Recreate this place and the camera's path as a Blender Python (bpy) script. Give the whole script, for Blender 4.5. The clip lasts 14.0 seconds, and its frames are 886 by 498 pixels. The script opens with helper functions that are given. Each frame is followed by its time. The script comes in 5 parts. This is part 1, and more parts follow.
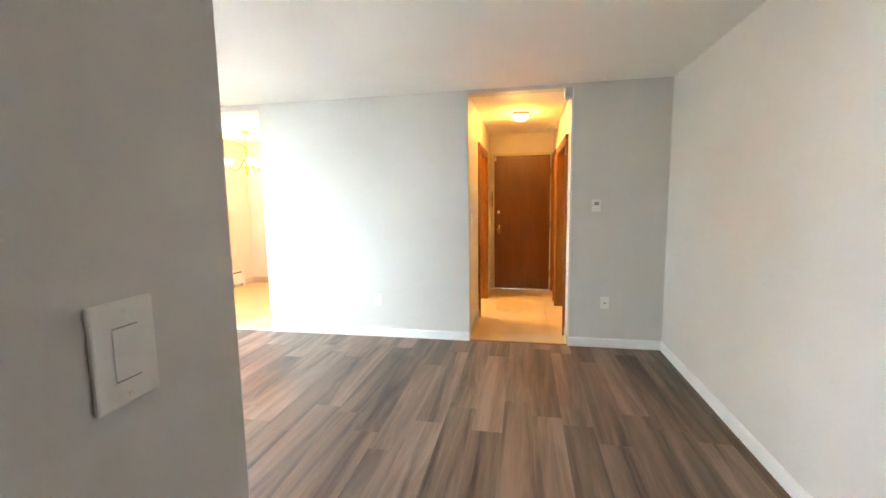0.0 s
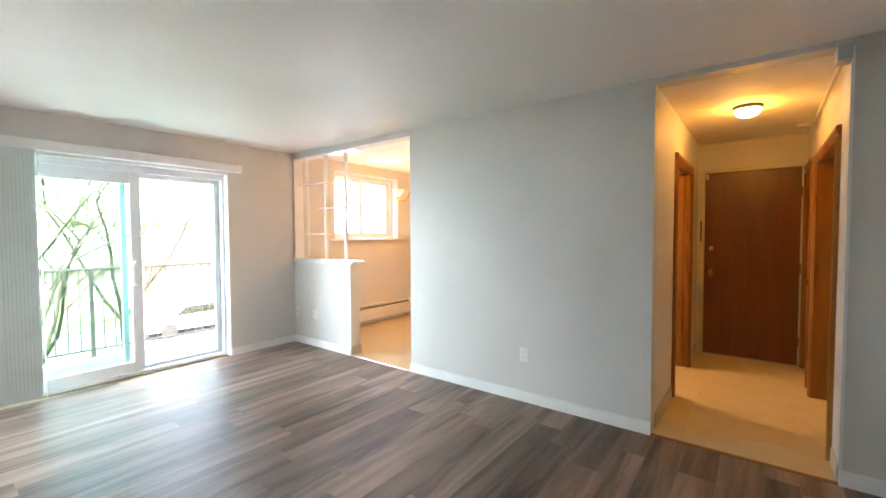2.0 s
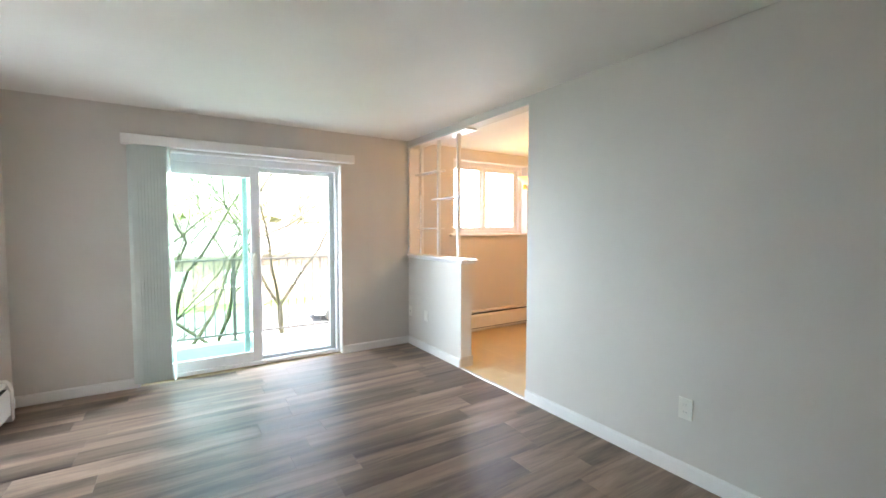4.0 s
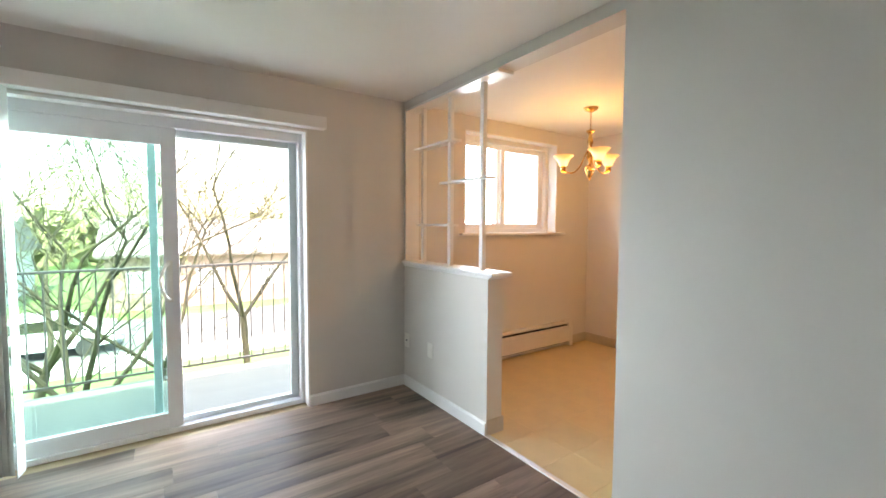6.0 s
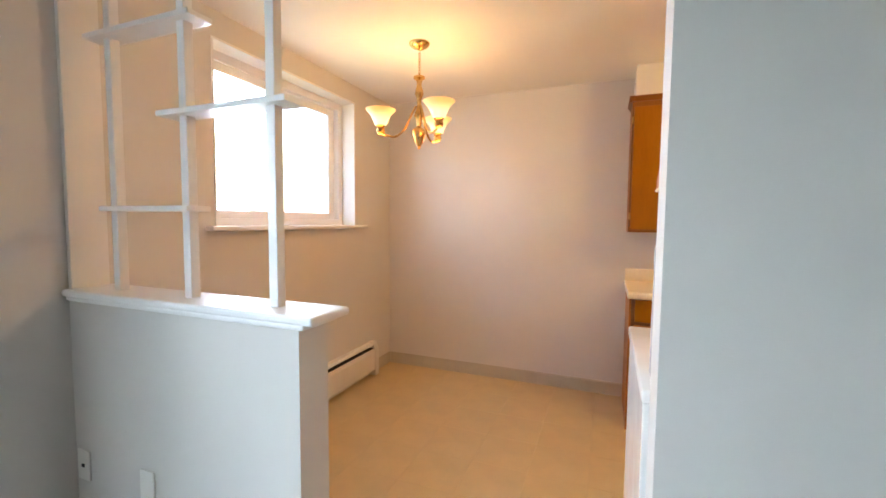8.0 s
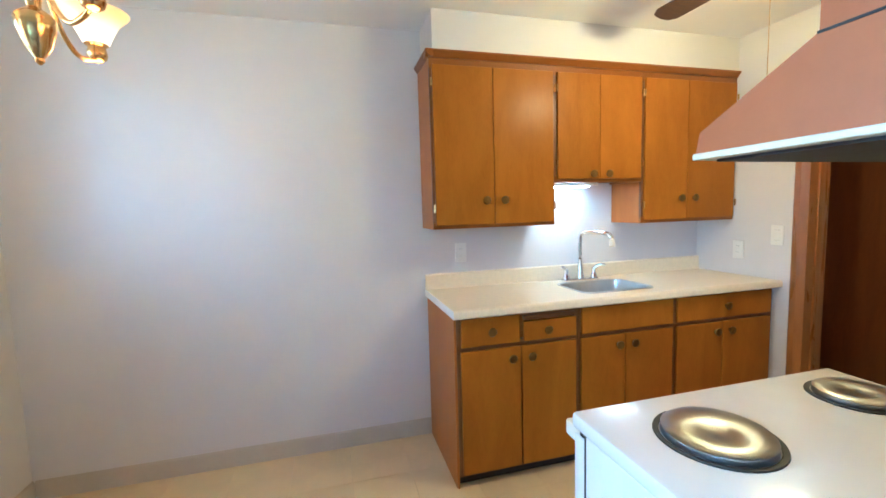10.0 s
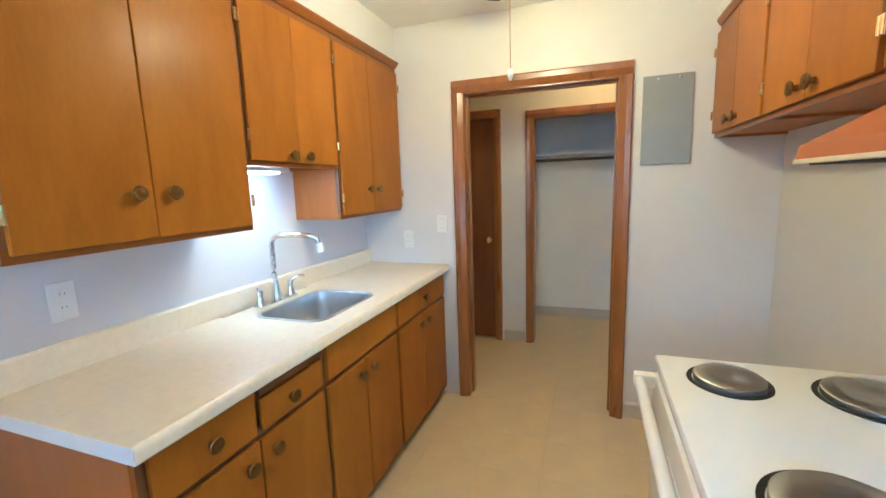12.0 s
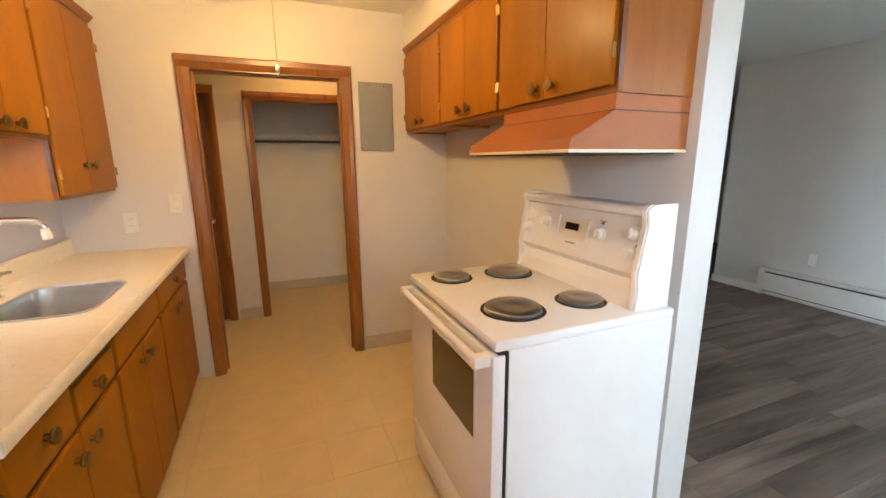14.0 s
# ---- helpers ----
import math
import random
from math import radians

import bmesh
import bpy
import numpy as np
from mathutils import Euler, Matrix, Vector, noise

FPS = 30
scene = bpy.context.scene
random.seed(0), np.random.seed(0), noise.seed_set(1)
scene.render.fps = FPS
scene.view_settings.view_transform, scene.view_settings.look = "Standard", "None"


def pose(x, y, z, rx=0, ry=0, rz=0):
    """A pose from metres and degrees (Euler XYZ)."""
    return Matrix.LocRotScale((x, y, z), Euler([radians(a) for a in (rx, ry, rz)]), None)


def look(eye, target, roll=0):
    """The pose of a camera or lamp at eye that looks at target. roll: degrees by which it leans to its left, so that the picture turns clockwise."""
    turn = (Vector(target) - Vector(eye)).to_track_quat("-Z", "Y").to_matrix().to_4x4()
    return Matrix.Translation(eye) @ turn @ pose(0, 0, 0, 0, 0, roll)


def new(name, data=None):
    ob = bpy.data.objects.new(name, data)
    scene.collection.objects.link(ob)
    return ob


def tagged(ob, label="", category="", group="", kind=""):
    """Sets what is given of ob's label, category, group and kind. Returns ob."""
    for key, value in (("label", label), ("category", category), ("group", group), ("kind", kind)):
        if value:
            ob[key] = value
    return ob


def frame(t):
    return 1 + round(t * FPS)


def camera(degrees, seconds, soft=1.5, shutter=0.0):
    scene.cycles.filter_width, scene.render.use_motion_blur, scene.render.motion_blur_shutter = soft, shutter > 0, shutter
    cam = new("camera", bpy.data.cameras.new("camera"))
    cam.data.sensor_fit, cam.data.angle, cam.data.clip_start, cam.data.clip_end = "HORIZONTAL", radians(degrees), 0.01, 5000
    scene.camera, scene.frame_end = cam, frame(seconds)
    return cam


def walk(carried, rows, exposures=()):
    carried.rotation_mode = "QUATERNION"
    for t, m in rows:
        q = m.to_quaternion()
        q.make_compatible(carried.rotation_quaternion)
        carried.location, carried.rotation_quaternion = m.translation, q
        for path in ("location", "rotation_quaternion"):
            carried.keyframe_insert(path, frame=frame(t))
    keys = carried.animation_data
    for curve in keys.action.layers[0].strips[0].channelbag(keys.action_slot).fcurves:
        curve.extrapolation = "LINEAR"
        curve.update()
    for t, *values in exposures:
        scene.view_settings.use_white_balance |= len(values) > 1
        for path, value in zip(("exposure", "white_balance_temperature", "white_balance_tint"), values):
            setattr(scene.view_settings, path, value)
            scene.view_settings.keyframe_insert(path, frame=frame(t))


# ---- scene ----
cam = camera(93.8, 14.0, soft=1.6)
PATH = [
    (0, (0.524, 0.058, 1.377), (0.139, 2.006, 1.145), -0.86),
    (0.5, (0.525, 0.281, 1.374), (-0.026, 2.194, 1.186), -0.97),
    (1, (0.580, 0.546, 1.363), (-0.218, 2.376, 1.243), -0.80),
    (1.5, (0.575, 0.719, 1.365), (-0.421, 2.451, 1.275), -0.43),
    (2, (0.564, 0.953, 1.372), (-0.649, 2.541, 1.296), -0.24),
    (2.5, (0.545, 1.112, 1.360), (-0.844, 2.549, 1.285), -0.05),
    (3, (0.521, 1.358, 1.364), (-1.009, 2.643, 1.280), -0.03),
    (3.5, (0.435, 1.498, 1.355), (-1.202, 2.643, 1.268), 0.06),
    (3.7, (0.360, 1.579, 1.361), (-1.321, 2.658, 1.265), -0.02),
    (5.8, (-0.971, 2.202, 1.362), (-2.648, 3.287, 1.259), 0.53),
    (6, (-1.075, 2.273, 1.360), (-2.718, 3.408, 1.249), 0.32),
    (6.5, (-1.439, 2.472, 1.364), (-2.922, 3.807, 1.229), 0.63),
    (7, (-1.743, 2.652, 1.341), (-3.010, 4.193, 1.198), 0.61),
    (7.5, (-2.033, 2.836, 1.349), (-3.050, 4.552, 1.209), 0.62),
    (8, (-2.271, 3.080, 1.331), (-3.005, 4.935, 1.198), 0.51),
    (8.2, (-2.340, 3.163, 1.344), (-2.960, 5.060, 1.211), 0.61),
    (10.3, (-2.708, 4.275, 1.369), (-1.967, 6.121, 1.161), -1.93),
    (10.5, (-2.733, 4.405, 1.372), (-1.832, 6.177, 1.159), -2.00),
    (11, (-2.733, 4.630, 1.399), (-1.453, 6.146, 1.153), -1.90),
    (11.5, (-2.667, 4.846, 1.402), (-1.036, 5.970, 1.125), -1.90),
    (12, (-2.647, 5.013, 1.411), (-0.788, 5.684, 1.106), -1.92),
    (12.5, (-2.705, 5.160, 1.400), (-0.745, 5.398, 1.067), -1.60),
    (13, (-2.836, 5.234, 1.390), (-0.876, 5.078, 1.026), -1.07),
    (13.5, (-3.004, 5.295, 1.410), (-1.101, 4.824, 1.017), -0.71),
    (14, (-3.096, 5.363, 1.412), (-1.284, 4.627, 0.994), -0.41),
]
walk(cam, [(t, look(eye, target, roll)) for t, eye, target, roll in PATH],
     exposures=[(0, 7.5, 6900, 12), (0.5, 7.2, 6900, 12), (1.5, 6.6, 6900, 12), (2.5, 6.3, 6900, 12), (3.5, 6.15, 6900, 12), (6.0, 5.55, 7250, 13), (7.0, 5.4, 7700, 16), (7.5, 5.42, 7600, 16), (8.0, 5.6, 6500, 11), (10.5, 5.85, 4200, -8), (11.5, 5.9, 4150, -8), (12.5, 5.75, 3950, -5), (13.0, 5.6, 5000, 0), (14.0, 5.55, 6300, 7)])

# ---- world, sun and lamps ----
CHAND_W, HALL_W, FAN_W, FAN_DEG = 0.062, 0.142, 0.80, 21
world = bpy.data.worlds.new("world")
scene.world = world
world.use_nodes = True
_bg = world.node_tree.nodes["Background"]
_sky = world.node_tree.nodes.new("ShaderNodeTexSky")
_sky.sky_type = 'NISHITA'
_sky.sun_disc = False
_sky.sun_elevation = radians(68)
_sky.sun_rotation = radians(115)
_sky.dust_density = 3.0
_sky.air_density = 1.6
world.node_tree.links.new(_sky.outputs[0], _bg.inputs[0])
_bg.inputs[1].default_value = 0.052
_sun = new("sun", bpy.data.lights.new("sun", 'SUN'))
_sun.data.energy, _sun.data.angle, _sun.data.color = 0.8, radians(1.5), (1.0, 0.94, 0.84)
_sun.matrix_world = look((0.0, 0.0, 30.0), (-10.5, 4.9, 1.3))


def lamp_point(name, at, watts, color, radius):
    li = bpy.data.lights.new(name, 'POINT')
    li.energy, li.color, li.shadow_soft_size = watts, color, radius
    ob = new(name, li)
    ob.location = at
    return ob


def lamp_skyfill(name, at, target, width, depth, watts, spread=100):
    """Added soft fill panel outside an opening, standing in for sky from one side."""
    li = bpy.data.lights.new(name, 'AREA')
    li.shape, li.size, li.size_y, li.energy, li.color, li.spread = 'RECTANGLE', width, depth, watts, (0.71, 0.82, 1.0), radians(spread)
    ob = new(name, li)
    ob.matrix_world = look(at, target)


# Added fill panels that brighten the rooms; the world sky is lit separately.
lamp_skyfill("skyfill_beside_balcony", (-7.6, -1.0, 2.2), (-2.0, 3.4, 1.1), 2.6, 2.4, 1.5, 60)
lamp_skyfill("skyfill_beside_trees", (-6.5, 5.7, 1.9), (-3.0, 1.4, 1.1), 2.0, 2.4, 4.3, 60)
lamp_skyfill("skyfill_over_balcony", (-5.25, 2.28, 2.75), (-3.2, 2.28, 0.4), 2.6, 1.3, 0.15)
lamp_skyfill("skyfill_over_window", (-4.98, 5.27, 2.85), (-3.2, 5.27, 0.9), 1.5, 0.9, 0.03)
lamp_skyfill("skyfill_in_window", (-4.37, 5.27, 1.77), (-2.0, 5.27, 1.60), 1.10, 0.80, 0.046, 150)
WARM = (1.0, 0.315, 0.055)
BULB = (1.0, 0.62, 0.22)

# ---- sizes of the place ----
XW, XR = -4.15, 1.75          # outer wall of the rooms, wall of the living room opposite
YB, YM, YK, YF = 0.612, 4.0, 4.13, 6.48   # back wall, dividing wall (two faces), far wall
XHL, XHK, XHR = 0.0, -0.13, 0.93         # hall walls
XJ, XH = -2.167, -3.07        # jamb of the dining opening, end of the half wall
XE = 0.085                    # wall of the passage where the walk begins
ZC = 2.385
ZHEAD = 2.32


# ---- materials ----
def nodes_of(m):
    m.use_nodes = True
    nt = m.node_tree
    return nt, nt.nodes["Principled BSDF"]


def node(nt, kind, **vals):
    n = nt.nodes.new(kind)
    for k, v in vals.items():
        n.inputs[k].default_value = v
    return n


def paint(name, col, rough=0.5, var=0.06, scale=3.0, fine=180.0, bump=0.05, metal=0.0, spec=0.5, coat=0.0, rvar=0.1):
    """A painted or moulded surface: broad mottling, fine grain in the relief and in the gloss."""
    m = bpy.data.materials.new(name)
    nt, p = nodes_of(m)
    tc = nt.nodes.new("ShaderNodeTexCoord")
    n1 = node(nt, "ShaderNodeTexNoise", Scale=scale, Detail=5.0, Roughness=0.6)
    n2 = node(nt, "ShaderNodeTexNoise", Scale=fine, Detail=3.0)
    for n in (n1, n2):
        nt.links.new(tc.outputs["Object"], n.inputs["Vector"])
    ramp = nt.nodes.new("ShaderNodeValToRGB")
    ramp.color_ramp.elements[0].position, ramp.color_ramp.elements[1].position = 0.3, 0.7
    ramp.color_ramp.elements[0].color = (*[c * (1 - var) for c in col], 1)
    ramp.color_ramp.elements[1].color = (*[min(1, c * (1 + var)) for c in col], 1)
    nt.links.new(n1.outputs["Fac"], ramp.inputs[0])
    nt.links.new(ramp.outputs[0], p.inputs["Base Color"])
    mr = node(nt, "ShaderNodeMapRange", **{"To Min": rough - rvar, "To Max": rough + rvar})
    nt.links.new(n1.outputs["Fac"], mr.inputs["Value"])
    nt.links.new(mr.outputs[0], p.inputs["Roughness"])
    b = node(nt, "ShaderNodeBump", Strength=bump, Distance=0.01)
    nt.links.new(n2.outputs["Fac"], b.inputs["Height"])
    nt.links.new(b.outputs[0], p.inputs["Normal"])
    p.inputs["Metallic"].default_value = metal
    p.inputs["Specular IOR Level"].default_value = spec
    p.inputs["Coat Weight"].default_value = coat
    return m


def timber(name, dark, light, stretch, rough=0.35, coat=0.2, ring=6.0, grain=60.0, per_piece=True, bump=0.08, contrast=(0.25, 0.75), pores=0.35, tone=0.10):
    """Wood: long streaks along one axis, fine pores, its own tone for each piece."""
    m = bpy.data.materials.new(name)
    nt, p = nodes_of(m)
    tc = nt.nodes.new("ShaderNodeTexCoord")
    oi = nt.nodes.new("ShaderNodeObjectInfo")
    shift = node(nt, "ShaderNodeVectorMath")
    shift.operation = 'MULTIPLY_ADD'
    comb = nt.nodes.new("ShaderNodeCombineXYZ")
    for i in range(3):
        nt.links.new(oi.outputs["Random"], comb.inputs[i])
    nt.links.new(comb.outputs[0], shift.inputs[0])
    shift.inputs[1].default_value = (37.0, 53.0, 71.0)
    nt.links.new(tc.outputs["Object"], shift.inputs[2])
    mp = node(nt, "ShaderNodeMapping", Scale=stretch)
    nt.links.new(shift.outputs[0], mp.inputs["Vector"])
    n1 = node(nt, "ShaderNodeTexNoise", Scale=ring, Detail=6.0, Roughness=0.6, Distortion=0.6)
    n2 = node(nt, "ShaderNodeTexNoise", Scale=grain, Detail=4.0, Roughness=0.7)
    for n in (n1, n2):
        nt.links.new(mp.outputs[0], n.inputs["Vector"])
    mix = node(nt, "ShaderNodeMath")
    mix.operation = 'MULTIPLY_ADD'
    nt.links.new(n2.outputs["Fac"], mix.inputs[0])
    mix.inputs[1].default_value = pores
    nt.links.new(n1.outputs["Fac"], mix.inputs[2])
    ramp = nt.nodes.new("ShaderNodeValToRGB")
    e = ramp.color_ramp.elements
    e[0].position, e[1].position = contrast[0] + pores / 2, contrast[1] + pores / 2
    e[0].color, e[1].color = (*dark, 1), (*light, 1)
    nt.links.new(mix.outputs[0], ramp.inputs[0])
    col = ramp.outputs[0]
    if per_piece:
        hsv = nt.nodes.new("ShaderNodeHueSaturation")
        mr = node(nt, "ShaderNodeMapRange", **{"To Min": 1 - tone, "To Max": 1 + tone})
        nt.links.new(oi.outputs["Random"], mr.inputs["Value"])
        nt.links.new(mr.outputs[0], hsv.inputs["Value"])
        nt.links.new(col, hsv.inputs["Color"])
        col = hsv.outputs[0]
    nt.links.new(col, p.inputs["Base Color"])
    mr2 = node(nt, "ShaderNodeMapRange", **{"To Min": rough - 0.08, "To Max": rough + 0.12})
    nt.links.new(n1.outputs["Fac"], mr2.inputs["Value"])
    nt.links.new(mr2.outputs[0], p.inputs["Roughness"])
    b = node(nt, "ShaderNodeBump", Strength=bump, Distance=0.005)
    nt.links.new(mix.outputs[0], b.inputs["Height"])
    nt.links.new(b.outputs[0], p.inputs["Normal"])
    p.inputs["Coat Weight"].default_value = coat
    p.inputs["Coat Roughness"].default_value = 0.25
    return m


def glass_mat(name, tint=(1, 1, 1), rough=0.0):
    m = bpy.data.materials.new(name)
    nt, p = nodes_of(m)
    p.inputs["Base Color"].default_value = (*tint, 1)
    p.inputs["Transmission Weight"].default_value = 1.0
    p.inputs["Roughness"].default_value = rough
    p.inputs["IOR"].default_value = 1.45
    return m


def glow(name, col, power, base=(0.9, 0.85, 0.75), rough=0.3):
    m = bpy.data.materials.new(name)
    nt, p = nodes_of(m)
    p.inputs["Base Color"].default_value = (*base, 1)
    p.inputs["Roughness"].default_value = rough
    p.inputs["Emission Color"].default_value = (*col, 1)
    p.inputs["Emission Strength"].default_value = power
    return m


M_WALL = paint("wall paint, warm grey", (0.64, 0.610, 0.566), 0.55, 0.03, 1.5, 260.0, 0.06)
M_WALLK = paint("kitchen wall paint", (0.68, 0.65, 0.625), 0.5, 0.03, 1.5, 260.0, 0.06)
M_CEIL = paint("ceiling paint, white", (0.84, 0.82, 0.78), 0.7, 0.03, 1.2, 150.0, 0.12)
M_TRIM = paint("trim paint, gloss white", (0.80, 0.79, 0.77), 0.35, 0.03, 6.0, 90.0, 0.04)
M_VINYLBASE = paint("vinyl baseboard, beige", (0.52, 0.46, 0.37), 0.45, 0.06, 6.0, 120.0, 0.05)
M_PLANK = timber("grey-brown vinyl plank", (0.062, 0.043, 0.034), (0.32, 0.232, 0.175), (7.0, 0.55, 7.0), 0.42, 0.0, 1.15, 10.0, True, 0.05, (0.30, 0.66), 0.16, 0.30)
M_PLANK.node_tree.nodes["Principled BSDF"].inputs["Specular IOR Level"].default_value = 0.27
M_TILE = paint("cream vinyl tile", (0.64, 0.49, 0.265), 0.42, 0.06, 5.0, 60.0, 0.04)
M_JOINT = paint("floor joint, dull cream", (0.50, 0.39, 0.24), 0.7)
M_CAB = timber("cabinet wood, honey brown", (0.25, 0.082, 0.002), (0.40, 0.146, 0.004), (3.5, 3.5, 0.9), 0.36, 0.05, 2.0, 30.0, True, 0.03, (0.15, 0.85), 0.35, 0.07)
M_CAB.node_tree.nodes["Principled BSDF"].inputs["Specular IOR Level"].default_value = 0.11
M_CABH = timber("cabinet rail wood", (0.17, 0.052, 0.005), (0.30, 0.105, 0.010), (0.8, 5.0, 5.0), 0.32, 0.3, 2.0, 30.0, True, 0.03, (0.2, 0.8))
M_CABSIDE = timber("cabinet side veneer", (0.31, 0.100, 0.014), (0.43, 0.155, 0.026), (5.0, 5.0, 0.8), 0.42, 0.15, 2.0, 30.0, True, 0.03, (0.2, 0.8))
for _m in (M_CABH, M_CABSIDE):
    _m.node_tree.nodes["Principled BSDF"].inputs["Specular IOR Level"].default_value = 0.22
M_CASING = timber("door casing wood", (0.20, 0.070, 0.010), (0.35, 0.135, 0.020), (6.0, 6.0, 0.8), 0.28, 0.4, 2.0, 30.0, True, 0.03, (0.2, 0.8))
M_DOOR = timber("dark brown veneer, doors and painted frame shade", (0.115, 0.037, 0.008), (0.21, 0.076, 0.016), (5.0, 5.0, 0.7), 0.38, 0.2, 2.2, 40.0, True, 0.03, (0.2, 0.8))
# Near-black: paints the shade of gaps and recesses, and colours black parts.
M_BLACK = paint("near-black, dark parts and painted shade", (0.012, 0.010, 0.008), 0.6)
M_COUNTER = paint("laminate worktop, cream", (0.76, 0.66, 0.48), 0.32, 0.05, 40.0, 300.0, 0.03)
M_CEDGE = paint("laminate end cap, white", (0.80, 0.78, 0.74), 0.35, 0.03)
M_STEEL = paint("brushed steel", (0.60, 0.60, 0.59), 0.36, 0.05, 20.0, 400.0, 0.03, 1.0, 0.5, 0.0, 0.04)
M_PLATE = paint("turned steel hotplate", (0.40, 0.40, 0.39), 0.33, 0.04, 30.0, 300.0, 0.01, 1.0, 0.5, 0.0, 0.02)
_nt = M_PLATE.node_tree
_tan = _nt.nodes.new("ShaderNodeTangent")
_tan.direction_type, _tan.axis = 'RADIAL', 'Z'
_nt.links.new(_tan.outputs[0], _nt.nodes["Principled BSDF"].inputs["Tangent"])
_nt.nodes["Principled BSDF"].inputs["Anisotropic"].default_value = 0.5
M_CHROME = paint("chrome", (0.80, 0.80, 0.82), 0.10, 0.02, 10.0, 100.0, 0.0, 1.0, 0.5, 0.0, 0.04)
M_BRASS = paint("aged brass", (0.20, 0.115, 0.034), 0.38, 0.15, 60.0, 300.0, 0.03, 1.0)
M_BRASSB = paint("polished antique brass", (0.62, 0.40, 0.15), 0.20, 0.12, 40.0, 300.0, 0.02, 1.0, 0.5, 0.0, 0.06)
M_ENAMEL = paint("white enamel", (0.82, 0.80, 0.77), 0.22, 0.02, 8.0, 120.0, 0.01, 0.0, 0.5, 0.3, 0.05)
M_BISQUE = paint("off-white plastic", (0.78, 0.72, 0.60), 0.35, 0.03, 8.0, 120.0, 0.02)
M_OVENGL = paint("dark oven glass", (0.015, 0.014, 0.013), 0.10, 0.2, 5.0, 100.0, 0.0, 0.0, 0.5, 0.5, 0.03)
M_HOOD = paint("copper-brown enamel", (0.40, 0.132, 0.040), 0.46, 0.06, 10.0, 150.0, 0.02, 0.0, 0.22, 0.0, 0.06)
M_CREAMTRIM = paint("cream trim strip", (0.75, 0.66, 0.46), 0.35)
M_PANEL = paint("grey metal panel paint", (0.30, 0.31, 0.30), 0.40, 0.06, 4.0, 200.0, 0.05, 0.25)
M_WHITE = paint("closet white paint", (0.80, 0.79, 0.75), 0.5, 0.03, 2.0, 200.0, 0.05)
M_DUCT = paint("pale grey metal paint", (0.46, 0.48, 0.48), 0.4, 0.05)
M_PLASTIC = paint("white plastic", (0.80, 0.78, 0.72), 0.35, 0.02, 20.0, 200.0, 0.01)
M_SLOT = paint("socket slot", (0.03, 0.03, 0.03), 0.5)
M_HEATER = paint("heater enamel, off-white", (0.74, 0.71, 0.66), 0.38, 0.04, 6.0, 200.0, 0.02)
M_VINYLWIN = paint("white window vinyl", (0.78, 0.79, 0.80), 0.35, 0.02, 8.0, 120.0, 0.01)
# White vinyl copied darker and cooler, so the outer panel's shade is painted in.
M_VINYLSHADE = paint("window vinyl, painted shade", (0.60, 0.66, 0.66), 0.35, 0.02, 8.0, 120.0, 0.01)
M_BLIND = paint("blind vane vinyl", (0.66, 0.72, 0.68), 0.5, 0.03, 8.0, 120.0, 0.03)
M_GLASS = glass_mat("clear pane")
M_GLASSG = glass_mat("green-tinted pane", (0.56, 0.86, 0.78))
# Darker than bare concrete: the balcony's shade is put into the slab's colour.
M_CONC = paint("balcony concrete, darkened for shade", (0.10, 0.105, 0.09), 0.85, 0.15, 2.0, 60.0, 0.3)
M_PATH = paint("sunlit footpath concrete", (0.36, 0.35, 0.32), 0.85, 0.1, 1.0, 30.0, 0.2)
M_RAIL = paint("dark railing paint", (0.035, 0.032, 0.032), 0.5, 0.2, 20.0, 200.0, 0.1)
M_GRASS = paint("spring lawn", (0.050, 0.095, 0.016), 0.9, 0.35, 0.5, 20.0, 0.6)
M_BARK = paint("tree bark", (0.042, 0.036, 0.020), 0.9, 0.3, 4.0, 40.0, 0.8)
M_BUD = paint("young leaves", (0.14, 0.15, 0.025), 0.7, 0.3, 2.0, 20.0, 0.1)
M_BRICK = paint("far brick facade", (0.24, 0.17, 0.13), 0.85, 0.15, 1.0, 8.0, 0.2)
M_SIDING = paint("far pale siding", (0.35, 0.34, 0.32), 0.7, 0.08, 1.0, 8.0, 0.1)
M_ROOF = paint("far roof shingles", (0.14, 0.12, 0.11), 0.9, 0.2, 1.0, 8.0, 0.3)
M_ASPH = paint("asphalt drive", (0.07, 0.07, 0.07), 0.9, 0.2, 0.6, 20.0, 0.3)
M_CAR = paint("white car paint", (0.72, 0.74, 0.76), 0.2, 0.02, 2.0, 50.0, 0.0, 0.0, 0.5, 0.6, 0.05)
M_TYRE = paint("tyre rubber", (0.02, 0.02, 0.02), 0.8)
M_FARTREE = paint("far woods", (0.13, 0.125, 0.055), 0.95, 0.4, 0.4, 6.0, 0.5)
# The bulb's light in the glass is painted as emission, amber towards the rim.
M_SHADE = glow("alabaster glass shade, painted glow", (1.0, 0.56, 0.20), 0.030, (0.9, 0.75, 0.5))
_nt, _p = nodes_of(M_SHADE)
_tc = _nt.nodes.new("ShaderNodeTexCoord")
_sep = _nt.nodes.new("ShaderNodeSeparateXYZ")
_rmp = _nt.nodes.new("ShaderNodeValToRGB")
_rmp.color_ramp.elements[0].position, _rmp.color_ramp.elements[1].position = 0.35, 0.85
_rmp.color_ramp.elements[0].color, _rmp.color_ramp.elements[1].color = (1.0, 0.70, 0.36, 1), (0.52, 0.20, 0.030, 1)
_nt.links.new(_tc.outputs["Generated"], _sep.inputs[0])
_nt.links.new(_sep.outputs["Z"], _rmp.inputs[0])
